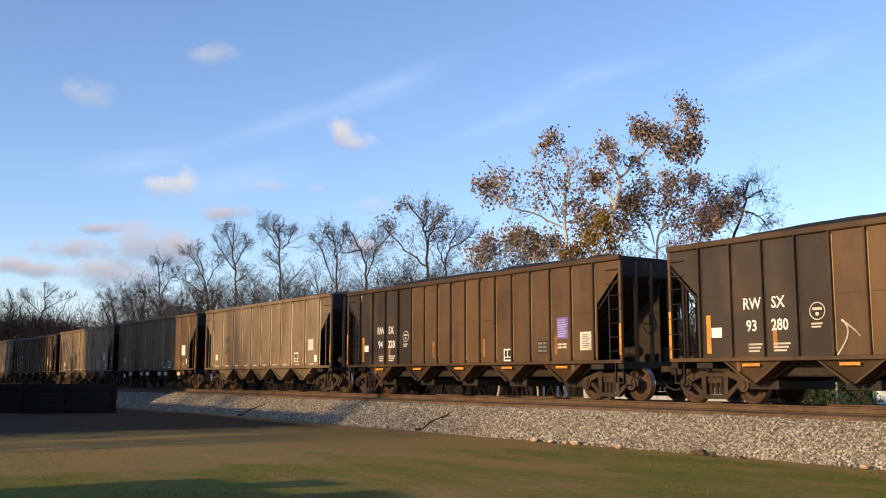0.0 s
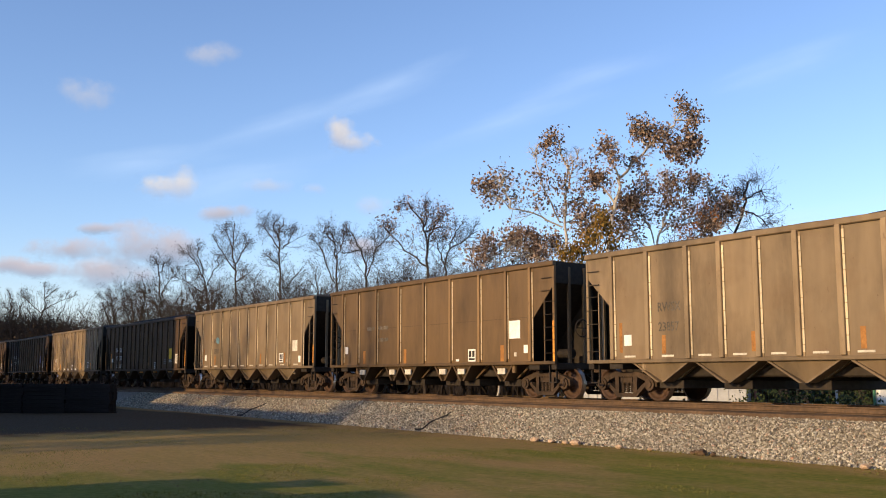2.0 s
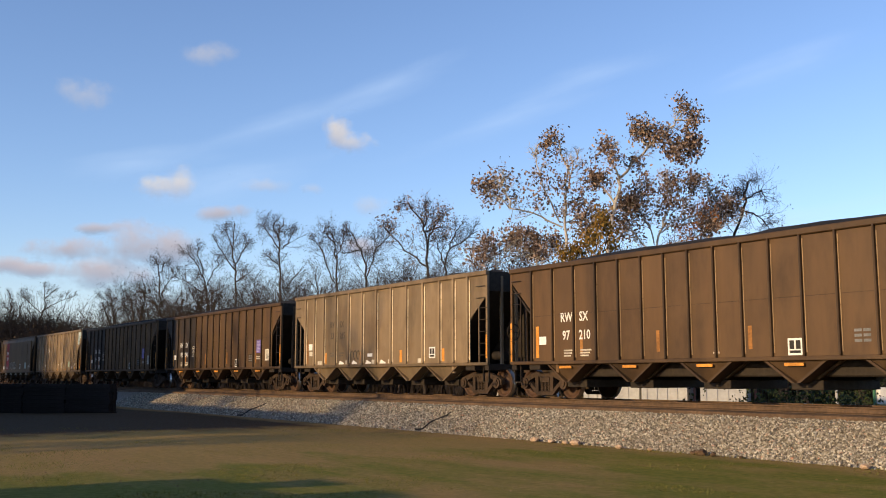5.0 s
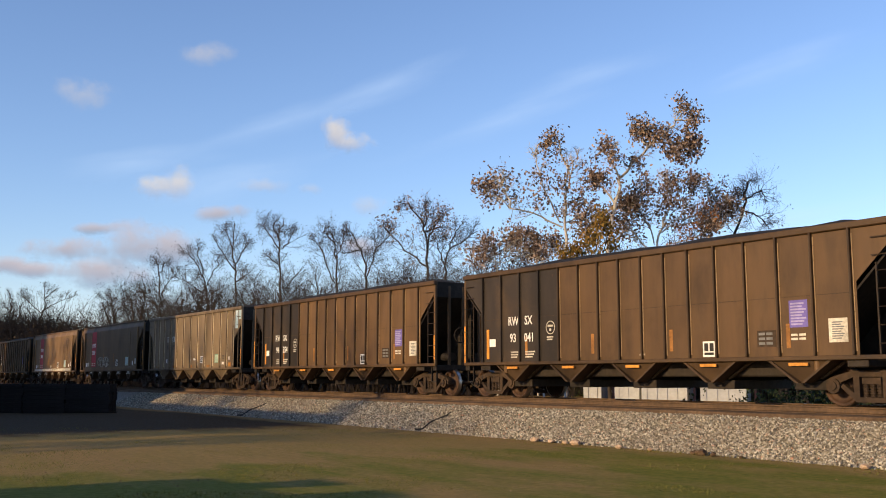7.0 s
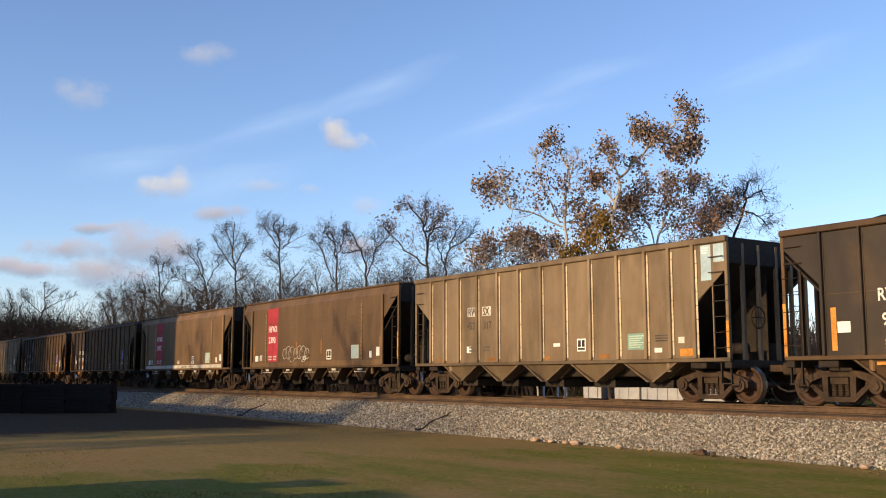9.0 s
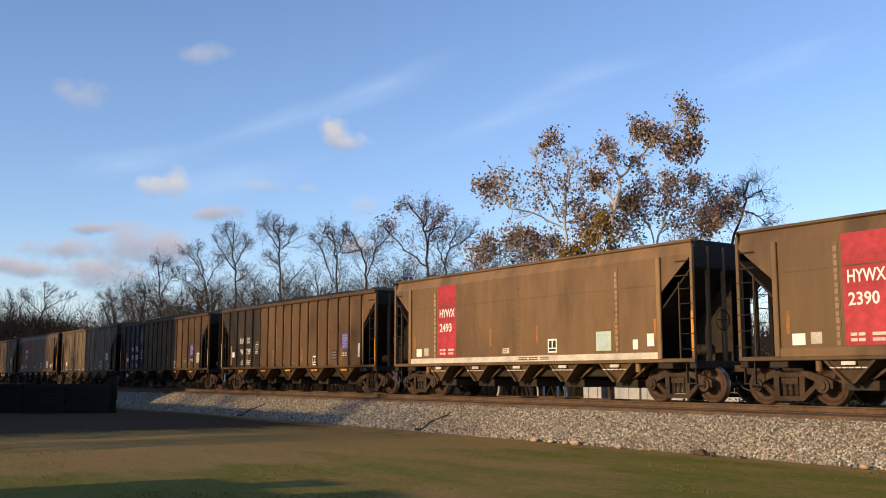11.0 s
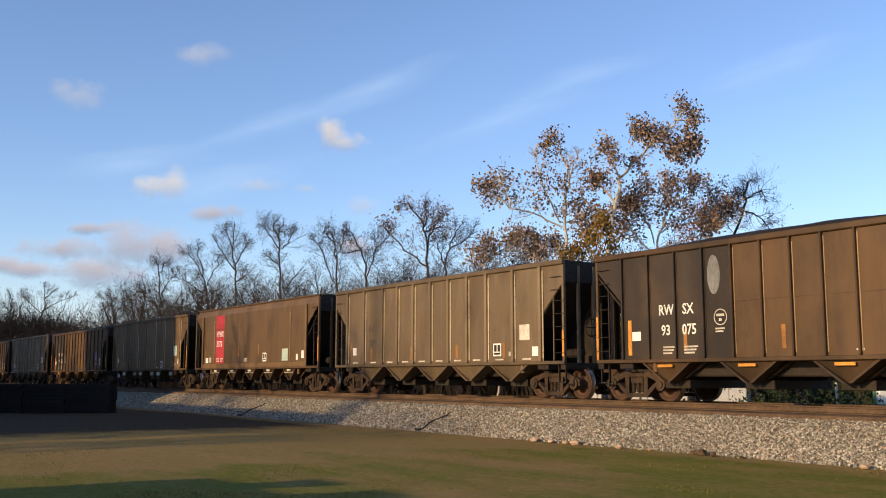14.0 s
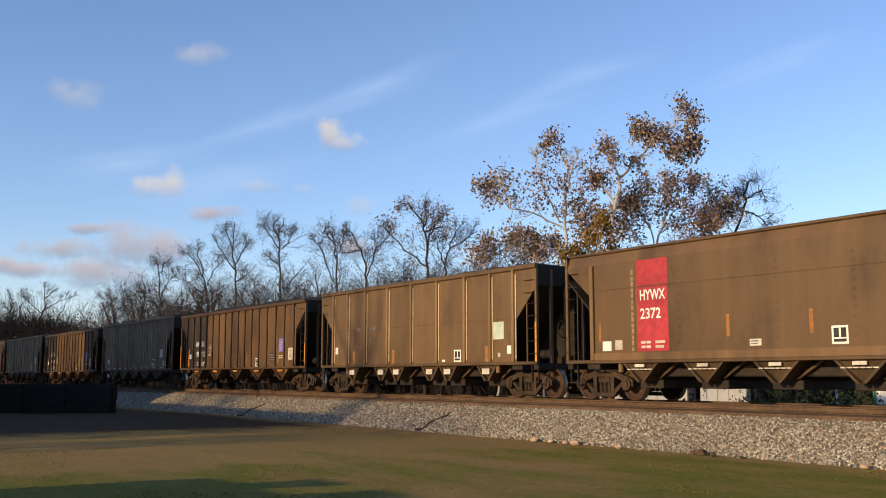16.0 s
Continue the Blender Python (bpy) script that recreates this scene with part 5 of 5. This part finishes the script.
limbed_tree(45, HALF_BARE, (-73.4, 48.6), "nearly bare spreading tree with few rusty leaves",
            [[(0.0, 2.5), (0.2, 10.6), (0.2, 13.7), (-0.1, 15.4), (-1.6, 17.3), (-2.4, 18.0)],
             [(0.2, 11.6), (-1.9, 13.1), (-3.2, 14.7), (-3.9, 16.1)],
             [(0.2, 13.2), (0.9, 15.6), (1.6, 17.1)],
             [(-0.0, 15.2), (0.2, 16.8), (-0.2, 17.8)],
             [(0.1, 14.7), (1.7, 15.9)]])
limbed_tree(46, TWIGGY, (-75.7, 52.2), "bare grey-brown deciduous tree in late autumn",
            [[(0.0, 2.6), (0.0, 11.0), (0.4, 13.2), (1.2, 15.3), (1.7, 16.6)],
             [(0.1, 12.1), (-0.5, 14.2), (-0.2, 15.6)],
             [(0.6, 13.7), (2.5, 14.8), (2.8, 16.1)]])
limbed_tree(47, TWIGGY, (-96.3, 45.4), "bare grey-brown deciduous tree in late autumn",
            [[(0.1, 2.1), (-0.1, 10.5), (-0.3, 14.8), (-0.5, 16.6), (0.0, 19.0)],
             [(-0.3, 15.4), (-1.9, 17.7), (-2.7, 18.8)],
             [(-0.0, 15.4), (0.9, 16.6), (1.5, 18.1)],
             [(-0.3, 16.3), (-1.2, 17.9), (-0.8, 19.1)],
             [(-0.2, 13.5), (-1.9, 15.4)]])
limbed_tree(48, TWIGGY, (-105.6, 44.1), "bare grey-brown deciduous tree in late autumn",
            [[(0.1, 2.1), (-0.1, 9.8), (-0.1, 13.7), (-0.6, 17.0), (-0.4, 19.9)],
             [(-0.1, 13.7), (-2.0, 16.2), (-2.7, 18.4)],
             [(-0.3, 14.3), (0.9, 16.3), (1.0, 17.9)],
             [(-0.5, 16.3), (-1.4, 18.3), (-1.5, 19.3)],
             [(-0.1, 12.4), (1.6, 14.3)]])
limbed_tree(49, TWIGGY, (-111.3, 43.0), "bare grey-brown deciduous tree in late autumn",
            [[(0.1, 2.1), (0.0, 9.8), (-0.3, 12.8), (-1.4, 16.1), (-1.3, 18.2)],
             [(-0.3, 11.4), (-2.9, 13.0), (-4.1, 14.1)],
             [(-0.6, 13.4), (-2.3, 16.0), (-3.4, 17.1)],
             [(-0.3, 12.4), (0.9, 14.8), (1.1, 16.8)]])
limbed_tree(50, TWIGGY, (-120.3, 40.4), "bare grey-brown deciduous tree in late autumn",
            [[(0.2, 2.2), (-0.1, 9.5), (-0.2, 12.6), (-0.6, 15.5), (-0.9, 16.9)],
             [(-0.2, 11.6), (1.1, 13.9), (2.0, 15.8)],
             [(-0.2, 10.2), (-2.1, 11.9), (-2.9, 13.5)],
             [(-0.5, 14.1), (0.1, 15.8), (0.4, 16.5)]])
limbed_tree(51, TWIGGY, (-151.8, 44.0), "bare grey-brown deciduous tree in late autumn",
            [[(0.2, 2.3), (-0.2, 10.4), (-0.8, 13.0), (-1.0, 15.3)],
             [(-0.2, 10.8), (-1.9, 13.4), (-3.0, 14.8)],
             [(-0.3, 11.3), (1.7, 13.4), (2.5, 15.0)]])
limbed_tree(52, TWIGGY, (-92.0, 49.8), "bare grey-brown deciduous tree in late autumn",
            [[(0.0, 2.1), (-0.1, 11.0), (-0.2, 14.0), (-0.5, 16.5), (-0.8, 17.8)],
             [(-0.3, 11.6), (-1.3, 13.9), (-2.2, 15.9), (-2.9, 17.0)],
             [(-0.2, 14.3), (0.5, 15.9), (1.0, 17.4)],
             [(-0.5, 15.9), (-1.6, 17.1), (-1.4, 17.8)]])
limbed_tree(53, TWIGGY, (-84.9, 49.5), "bare grey-brown deciduous tree in late autumn",
            [[(0.0, 2.1), (-0.2, 10.8), (-0.3, 12.8), (-0.8, 14.4), (-1.9, 16.2), (-2.4, 16.9)],
             [(-0.2, 11.6), (0.4, 13.3), (0.7, 15.0), (0.3, 16.3)],
             [(-0.8, 14.4), (-2.7, 14.5)],
             [(0.5, 14.2), (1.7, 15.6), (2.1, 16.5)]])
limbed_tree(54, TWIGGY, (-174.1, 38.2), "bare grey-brown deciduous tree in late autumn",
            [[(0.3, 2.3), (-0.0, 11.7), (0.4, 15.4), (0.0, 18.2)],
             [(0.0, 12.7), (3.1, 14.4), (5.7, 16.1)],
             [(-0.0, 12.2), (-2.6, 14.6), (-3.7, 16.7)],
             [(0.2, 14.6), (2.0, 17.0)]])
limbed_tree(55, TWIGGY, (-182.3, 35.0), "bare grey-brown deciduous tree in late autumn",
            [[(0.3, 2.4), (-0.2, 12.0), (0.0, 15.0), (-0.9, 17.3)],
             [(-0.2, 12.0), (1.8, 14.4), (2.7, 16.4)],
             [(-0.1, 13.0), (-2.0, 15.0)]])

YARD = make_tree(31, 16, BARK_GREY, None, spread=0.6, kids=(9, 5, 4, 2, 0), thick=0.016)
SYC_C = make_tree(33, 16, BARK_PALE, LEAF_RUST, 7.0, 0.15, 0.42, keep=0.75, patchy=0.4, spread=0.55, kids=(9, 6, 4, 2, 0), first=0.15, thick=0.014)
AMBER = make_tree(36, 12, BARK_GREY, LEAF_ORANGE, 3.0, 0.11, 0.35, keep=0.7, spread=0.6, kids=(8, 5, 4, 4, 3), first=0.3)
OAK = make_tree(34, 12, BARK_GREY, LEAF_OCHRE, 9.0, 0.13, 0.30, spread=0.6, kids=(9, 6, 4, 4, 3), first=0.1)
for (x, y, z, k, turn) in TREES_LEAFY:
    plant({3: OAK, 4: AMBER}[k], x, y, z, turn, "dense ochre oak still in leaf" if k == 3 else "slender tree with thin orange leaves", "autumn trees behind the railway", 0.72 if k == 3 else 0.6)


# low brush along the wood's foot
def brush():
    rng = random.Random(77)
    s, tops = Shape(), []
    for (x0, x1, y0, y1, n, hmax) in BRUSH:
        for _ in range(n):
            f = rng.random()
            x, y = x0 + (x1 - x0) * f + rng.gauss(0, 1.5), y0 + (y1 - y0) * f + rng.gauss(0, 4.0)
            h = hmax * rng.uniform(0.4, 1.0)
            for _ in range(6):
                d = Vector((rng.gauss(0, 0.3), rng.gauss(0, 0.3), 1)).normalized()
                p = Vector((x + rng.gauss(0, 0.7), y + rng.gauss(0, 0.7), -0.1))
                m = p + d * h * 0.55
                s.tube(p, m, 0.07, 0.045, 3, False)
                tops.append(m)
                for _ in range(4):
                    e = (d + Vector((rng.gauss(0, 0.5), rng.gauss(0, 0.5), rng.gauss(0, 0.2)))).normalized()
                    q = p.lerp(m, rng.uniform(0.3, 1))
                    s.tube(q, q + e * h * rng.uniform(0.25, 0.5), 0.034, 0.012, 3, False)
    me = bpy.data.meshes.new("brush")
    me.from_pydata(s.v, [], s.f)
    me.materials.append(BARK_GREY)
    tagged(new("brush", me), "dark leafless brush along the foot of the wood", "brush", kind="stuff")
    thick = leaves([t for t in tops if t[0] < -128], 19, 8, 0.17, 1.3)
    thick.materials.append(LEAF_BROWN)
    tagged(new("thicket", thick), "dense dark brown thicket at the edge of the wood", "thicket", kind="stuff")
    tips = []
    for (x0, x1, y0, y1, n, hmax) in BUSHES:
        for _ in range(n):
            f = rng.random()
            tips.append((x0 + (x1 - x0) * f + rng.gauss(0, 0.6), y0 + (y1 - y0) * f + rng.gauss(0, 0.9), hmax * rng.random() ** 1.3))
    me = leaves(tips, 9, 7, 0.06, 0.25)
    me.materials.append(LEAF_GREEN)
    tagged(new("undergrowth", me), "low dark green undergrowth beyond the track", "undergrowth", kind="stuff")


brush()


# ---- beyond the track ----
def white_shed(x, y, length, depth, height, turn, label):
    t = empty("storage_shed", place=pose(x, y, 0, 0, 0, turn))
    tagged(t, label, "shed", "pale sheds beyond the track")
    part("wall", Shape().box(-length / 2, length / 2, -depth / 2, depth / 2, -0.05, height, 0.02), SHED_WHITE, t)
    for i in range(int(length / 0.6)):
        a = -length / 2 + 0.3 + i * 0.6
        part("batten", Shape().box(a - 0.035, a + 0.035, -depth / 2 - 0.04, -depth / 2 - 0.002, 0.0, height - 0.05), SHED_WHITE, t)
    part("roof", Shape().prism([(-depth / 2 - 0.3, height), (0, height + 0.5), (depth / 2 + 0.3, height), (depth / 2 + 0.3, height - 0.08), (-depth / 2 - 0.3, height - 0.08)], -length / 2 - 0.2, length / 2 + 0.2, "x"), ROOFING, t)


def beyond():
    for row in SHEDS:
        white_shed(*row)
    for (x, y, h, mat, lab) in POSTS:
        p = new("fence_post", Shape().tube((0, 0, -0.05), (0, 0, h), 0.06, 0.05, 8).tube((0, 0, h), (0, 0, h + 0.05), 0.05, 0.02, 8).mesh("fence_post", mat))
        p.matrix_basis = pose(x, y, 0)
        tagged(p, lab, "post", "posts beyond the track")
    x, y = RELAY
    t = empty("signal_box", place=pose(x, y, 0, 0, 0, 56))
    tagged(t, "white metal cabinet beside a green post", "signal box")
    part("cabinet", Shape().box(-0.32, 0.40, -0.25, 0.25, 0.55, 1.24, 0.03), WHITE, t)
    part("door", Shape().box(-0.27, 0.35, -0.27, -0.252, 0.60, 1.19, 0.006), WHITE, t)
    part("post", Shape().box(-0.45, -0.37, -0.05, 0.05, -0.05, 1.3, 0.01), GREEN_POST, t)
    part("foot", Shape().box(-0.26, 0.34, -0.2, 0.2, -0.05, 0.55, 0.01), GREEN_POST, t)


beyond()


# ---- near side ----
def dark_block():
    """A low dark block of stacked beams, added for the deep shade there."""
    (x0, y0), (x1, y1) = STACK
    a = Vector((x1 - x0, y1 - y0, 0))
    t = empty("timber_stack", place=pose(x0, y0, -0.08, 0, 0, math.degrees(math.atan2(a.y, a.x))))
    tagged(t, "long low dark block of beams, added for deep shade", "timber stack")
    rng = random.Random(4)
    me = Shape().box(-1.3, 1.3, -0.12, 0.12, -0.09, 0.09, 0.012).mesh("timber", BLOCK_DARK)
    for r in range(8):
        for c in range(int(a.length / 2.65)):
            for d in range(2):
                part("timber", me, None, t, place=pose(1.32 + c * 2.65 + rng.uniform(-0.05, 0.05), d * 0.26 + rng.uniform(-0.03, 0.03), 0.09 + r * 0.178, 0, 0, rng.uniform(-0.8, 0.8)))


dark_block()


def house(x, y, lx, ly, eave, ridge, label):
    t = empty("house", place=pose(x, y, 0))
    tagged(t, label, "house", "houses beside the field")
    part("wall", Shape().box(-lx / 2, lx / 2, -ly / 2, ly / 2, -0.1, eave), HOUSE_WALL, t)
    part("roof", Shape().prism([(-ly / 2 - 0.4, eave - 0.1), (0, ridge), (ly / 2 + 0.4, eave - 0.1), (ly / 2 + 0.4, eave - 0.25), (-ly / 2 - 0.4, eave - 0.25)], -lx / 2 - 0.4, lx / 2 + 0.4, "x"), ROOFING, t)
    for i in range(max(2, int(lx / 4))):
        a = -lx / 2 + (i + 0.5) * lx / max(2, int(lx / 4))
        w = part("window", Shape().box(a - 0.5, a + 0.5, ly / 2, ly / 2 + 0.03, 1.0, 2.3), BLACKM, t)
        part("frame", Shape().box(a - 0.58, a + 0.58, ly / 2, ly / 2 + 0.05, 2.3, 2.4).box(a - 0.58, a + 0.58, ly / 2, ly / 2 + 0.06, 0.9, 1.0), WHITE, w)


for row in HOUSES:
    house(*row)
for (x, y, z, k) in SHADE_TREES:
    plant(SYC_C if x < -70 else YARD, x, y, z, 40 + 31 * k, "unseen half-bare tree added to cast shade", "yard trees")


def grass():
    rng = np.random.default_rng(3)
    n = 60000
    # more blades where the field is nearest
    u = rng.random(n)
    far = 11.5 + 22 * u ** 1.6
    lat = rng.uniform(-0.52, 0.52, n) * far
    fx, fy = -math.cos(HEAD), math.sin(HEAD)
    x, y = far * fx - lat * -fy, far * fy - lat * fx
    y = far * fy + lat * math.cos(HEAD)
    x = far * fx + lat * math.sin(HEAD)
    keep = y < 17.1
    x, y = x[keep], y[keep]
    v, f = [], []
    k = 0
    for a, b in zip(x.tolist(), y.tolist()):
        d = noise.noise(Vector((a * 0.35, b * 0.35, 7)))
        if d < -0.38:
            continue
        h = 0.004 + 0.012 * rng.random() + 0.02 * max(0, d)
        t = rng.uniform(0, 6.28)
        c, s = math.cos(t) * 0.009, math.sin(t) * 0.009
        z = 0.10 * noise.noise(Vector((a * 0.11, b * 0.11, 0))) + 0.05 * noise.noise(Vector((a * 0.5, b * 0.5, 3))) - 0.015
        v += [(a - c, b - s, z), (a + c, b + s, z), (a + rng.normal(0, 0.02), b + rng.normal(0, 0.02), z + h + 0.012)]
        f.append((k, k + 1, k + 2))
        k += 3
    me = bpy.data.meshes.new("grass")
    me.from_pydata(v, [], f)
    me.materials.append(BLADE)
    tagged(new("grass", me), "short patchy green and straw-coloured grass", "grass", kind="stuff")


grass()


LEAF_TAN = leaf_material("fallen_leaf", (0.13, 0.085, 0.045), (0.2, 0.13, 0.065), (0.28, 0.19, 0.1))


def litter():
    """Fallen leaves scattered over the field."""
    rng = np.random.default_rng(12)
    spots = []
    for _ in range(450):
        d, l = rng.uniform(12.5, 30), rng.uniform(-0.5, 0.5)
        x, y = d * (-math.cos(HEAD) + l * math.sin(HEAD)), d * (math.sin(HEAD) + l * math.cos(HEAD))
        if y < 16.8 and noise.noise(Vector((x * 0.22, y * 0.22, 31))) > -0.05:
            z = 0.10 * noise.noise(Vector((x * 0.11, y * 0.11, 0))) + 0.05 * noise.noise(Vector((x * 0.5, y * 0.5, 3)))
            spots.append((x, y, z + 0.02))
    me = leaves(spots, 13, 1.3, 0.017, 0.012)
    me.materials.append(LEAF_TAN)
    tagged(new("fallen_leaves", me), "dry brown leaves scattered on the grass", "leaves", kind="stuff")


litter()


def rocks():
    rng = random.Random(8)
    for (x, y, r, mat) in ROCKS:
        bm = bmesh.new()
        bmesh.ops.create_icosphere(bm, subdivisions=2, radius=r)
        for v in bm.verts:
            v.co *= 1 + 0.35 * noise.noise(v.co * (2.6 / r) * 0.5 + Vector((x, y, 0))) + 0.25 * noise.noise(v.co * (3.4 / r) + Vector((y, x, 2)))
            v.co.z *= 0.62
        me = bpy.data.meshes.new("rock")
        bm.to_mesh(me)
        bm.free()
        me.materials.append(mat)
        ob = new("rock", me)
        ob.matrix_basis = pose(x, y, max(0, bed_height(y)) + r * 0.25, 0, 0, rng.uniform(0, 360))
        tagged(ob, "pale broken rock at the foot of the ballast" if mat is STONE_PALE else "dark clod at the foot of the ballast", "rock", "rocks along the ballast")


rocks()


def shadow_lines():
    """Dark tubes down the ballast slope, in place of two thin cast shadows."""
    for x, wob in ((-26.35, 0.10), (-40.5, 0.14)):
        s = Shape()
        pts = [Vector((x + wob * math.sin(k * 1.3), 17.1 + k * 0.19, max(0, bed_height(17.1 + k * 0.19)) + 0.035)) for k in range(8)]
        s.sweep(pts, 0.032)
        tagged(new("cable", s.mesh("cable", BLACKM)), "dark tube standing in for a thin shadow line on ballast", "cable", "cables on the ballast")


shadow_lines()


# ---- clouds ----
def cloud_material(name, low, high, noise_scale, soft, strength, stretch=(1, 1, 1)):
    m = bpy.data.materials.new(name)
    m.use_nodes = True
    t = m.node_tree
    t.nodes.clear()
    L = t.links.new
    co = t.nodes.new("ShaderNodeTexCoord")
    info = t.nodes.new("ShaderNodeObjectInfo")
    mp = t.nodes.new("ShaderNodeMapping")
    mp.inputs["Location"].default_value, mp.inputs["Scale"].default_value = (-1, -1, 0), (2, 2, 0)
    L(co.outputs["Generated"], mp.inputs[0])
    ln = t.nodes.new("ShaderNodeVectorMath")
    ln.operation = "LENGTH"
    L(mp.outputs[0], ln.inputs[0])
    mp2 = t.nodes.new("ShaderNodeMapping")
    mp2.inputs["Scale"].default_value = stretch
    L(co.outputs["Object"], mp2.inputs[0])
    off = t.nodes.new("ShaderNodeVectorMath")
    off.operation = "MULTIPLY_ADD"
    L(info.outputs["Random"], off.inputs[0])
    off.inputs[1].default_value = (900, 700, 500)
    L(mp2.outputs[0], off.inputs[2])
    nz = t.nodes.new("ShaderNodeTexNoise")
    nz.inputs["Scale"].default_value, nz.inputs["Detail"].default_value, nz.inputs["Roughness"].default_value = noise_scale, 5, 0.55
    L(off.outputs[0], nz.inputs["Vector"])
    # body = 1 - radius + (noise - 0.5)
    a = t.nodes.new("ShaderNodeMath")
    a.operation = "SUBTRACT"
    a.inputs[0].default_value = 0.72
    L(ln.outputs["Value"], a.inputs[1])
    b = t.nodes.new("ShaderNodeMath")
    b.operation = "MULTIPLY_ADD"
    L(nz.outputs["Fac"], b.inputs[0])
    b.inputs[1].default_value = 1.3
    L(a.outputs[0], b.inputs[2])
    c = t.nodes.new("ShaderNodeMapRange")
    c.interpolation_type = "SMOOTHSTEP"
    c.inputs["From Min"].default_value, c.inputs["From Max"].default_value = 0.55, 0.55 + soft
    L(b.outputs[0], c.inputs[0])
    edge = t.nodes.new("ShaderNodeMapRange")
    edge.inputs["From Min"].default_value, edge.inputs["From Max"].default_value = 1.0, 0.7
    L(ln.outputs["Value"], edge.inputs[0])
    e2 = t.nodes.new("ShaderNodeMath")
    e2.operation = "MULTIPLY"
    L(c.outputs[0], e2.inputs[0])
    L(edge.outputs[0], e2.inputs[1])
    e3 = t.nodes.new("ShaderNodeMath")
    e3.operation = "MULTIPLY"
    L(e2.outputs[0], e3.inputs[0])
    e3.inputs[1].default_value = strength
    sep = t.nodes.new("ShaderNodeSeparateXYZ")
    L(mp.outputs[0], sep.inputs[0])
    mixc = t.nodes.new("ShaderNodeMix")
    mixc.data_type = "RGBA"
    mixc.inputs[6].default_value, mixc.inputs[7].default_value = (*low, 1), (*high, 1)
    h = t.nodes.new("ShaderNodeMapRange")
    h.inputs["From Min"].default_value, h.inputs["From Max"].default_value = -0.5, 0.5
    L(sep.outputs["Y"], h.inputs[0])
    L(h.outputs[0], mixc.inputs[0])
    em = t.nodes.new("ShaderNodeEmission")
    L(mixc.outputs[2], em.inputs[0])
    tr = t.nodes.new("ShaderNodeBsdfTransparent")
    mx = t.nodes.new("ShaderNodeMixShader")
    L(e3.outputs[0], mx.inputs[0])
    L(tr.outputs[0], mx.inputs[1])
    L(em.outputs[0], mx.inputs[2])
    out = t.nodes.new("ShaderNodeOutputMaterial")
    L(mx.outputs[0], out.inputs[0])
    return m


# Clouds glow by themselves; sunlit tops and grey undersides are put into the colour
PUFF = cloud_material("sunlit_cloud", (0.36, 0.40, 0.52), (0.80, 0.70, 0.58), 0.022, 0.95, 0.85)
BANK = cloud_material("grey_cloud", (0.28, 0.34, 0.45), (0.54, 0.47, 0.49), 0.014, 0.8, 0.95)
WISP = cloud_material("faint_cloud", (0.42, 0.45, 0.53), (0.68, 0.61, 0.55), 0.018, 0.9, 0.40)
VEIL = cloud_material("thin_cirrus", (0.50, 0.66, 0.92), (0.60, 0.74, 0.95), 0.010, 1.2, 0.30, (0.3, 1.6, 1))
RIGHT = Vector((math.sin(HEAD), math.cos(HEAD), 0))
CLOUD_OBS = []


def cloud(place, wide, high, roll, mat, label):
    """A shallow domed sheet, far off, that faces the field."""
    s = Shape()
    n = 8
    for j in range(n + 1):
        for i in range(n + 1):
            u, v = i / n * 2 - 1, j / n * 2 - 1
            s.v.append((u * wide / 2, v * high / 2, (1 - u * u) * (1 - v * v) * high * 0.25))
    s.f = [(j * (n + 1) + i, j * (n + 1) + i + 1, (j + 1) * (n + 1) + i + 1, (j + 1) * (n + 1) + i) for j in range(n) for i in range(n)]
    ob = new("cloud", s.mesh("cloud", mat, True))
    p = Vector(place)
    m = look(p, p + (p - EYE)) @ pose(0, 0, 0, 0, 0, roll)
    ob.matrix_basis = m
    ob.visible_shadow = False
    tagged(ob, label, "cloud", "clouds in the evening sky")
    CLOUD_OBS.append((ob, m))


for rows, mat, label in ((PUFFS, PUFF, "small sunlit cream cumulus puff"), (FAINT_PUFFS, WISP, "faint grey-cream shred of cloud"),
                         (BANKS, BANK, "soft grey-pink low cloud"), (VEILS, VEIL, "thin white streak of cirrus")):
    for (x, y, z, w, h, roll) in rows:
        cloud((x, y, z), w, h, roll, mat, label)


# ---- what moves ----
def run(t):
    """Metres that the train has gone after t seconds."""
    return 14.508 * t + 0.00935 * t * t


def motions():
    for car, (front, sort, scale, black) in zip(CARS, TRAIN):
        x = 13.16 - front - SORTS[sort]["L"] / 2
        walk(car, [(t, pose(x + run(t), TRACK_Y, RAIL_Z)) for t in range(0, 17, 2)])
    # all wheels turn alike: one roll, shared by every wheelset
    sets = [o for car in CARS for tr in car.children if tr.name.startswith("truck") for o in tr.children if o.name.startswith("wheelset")]
    first = sets[0]
    walk(first, [(k / FPS, Matrix.Rotation(run(k / FPS) / 0.457, 4, "Y")) for k in range(16 * FPS + 1)])
    for w in sets[1:]:
        w.rotation_mode = "QUATERNION"
        w.animation_data_create()
        w.animation_data.action = first.animation_data.action
        w.animation_data.action_slot = first.animation_data.action_slot
    for ob, m in CLOUD_OBS:
        walk(ob, [(t, Matrix.Translation(RIGHT * (-2.0 * t)) @ m) for t in (0, 8, 16)])


motions()
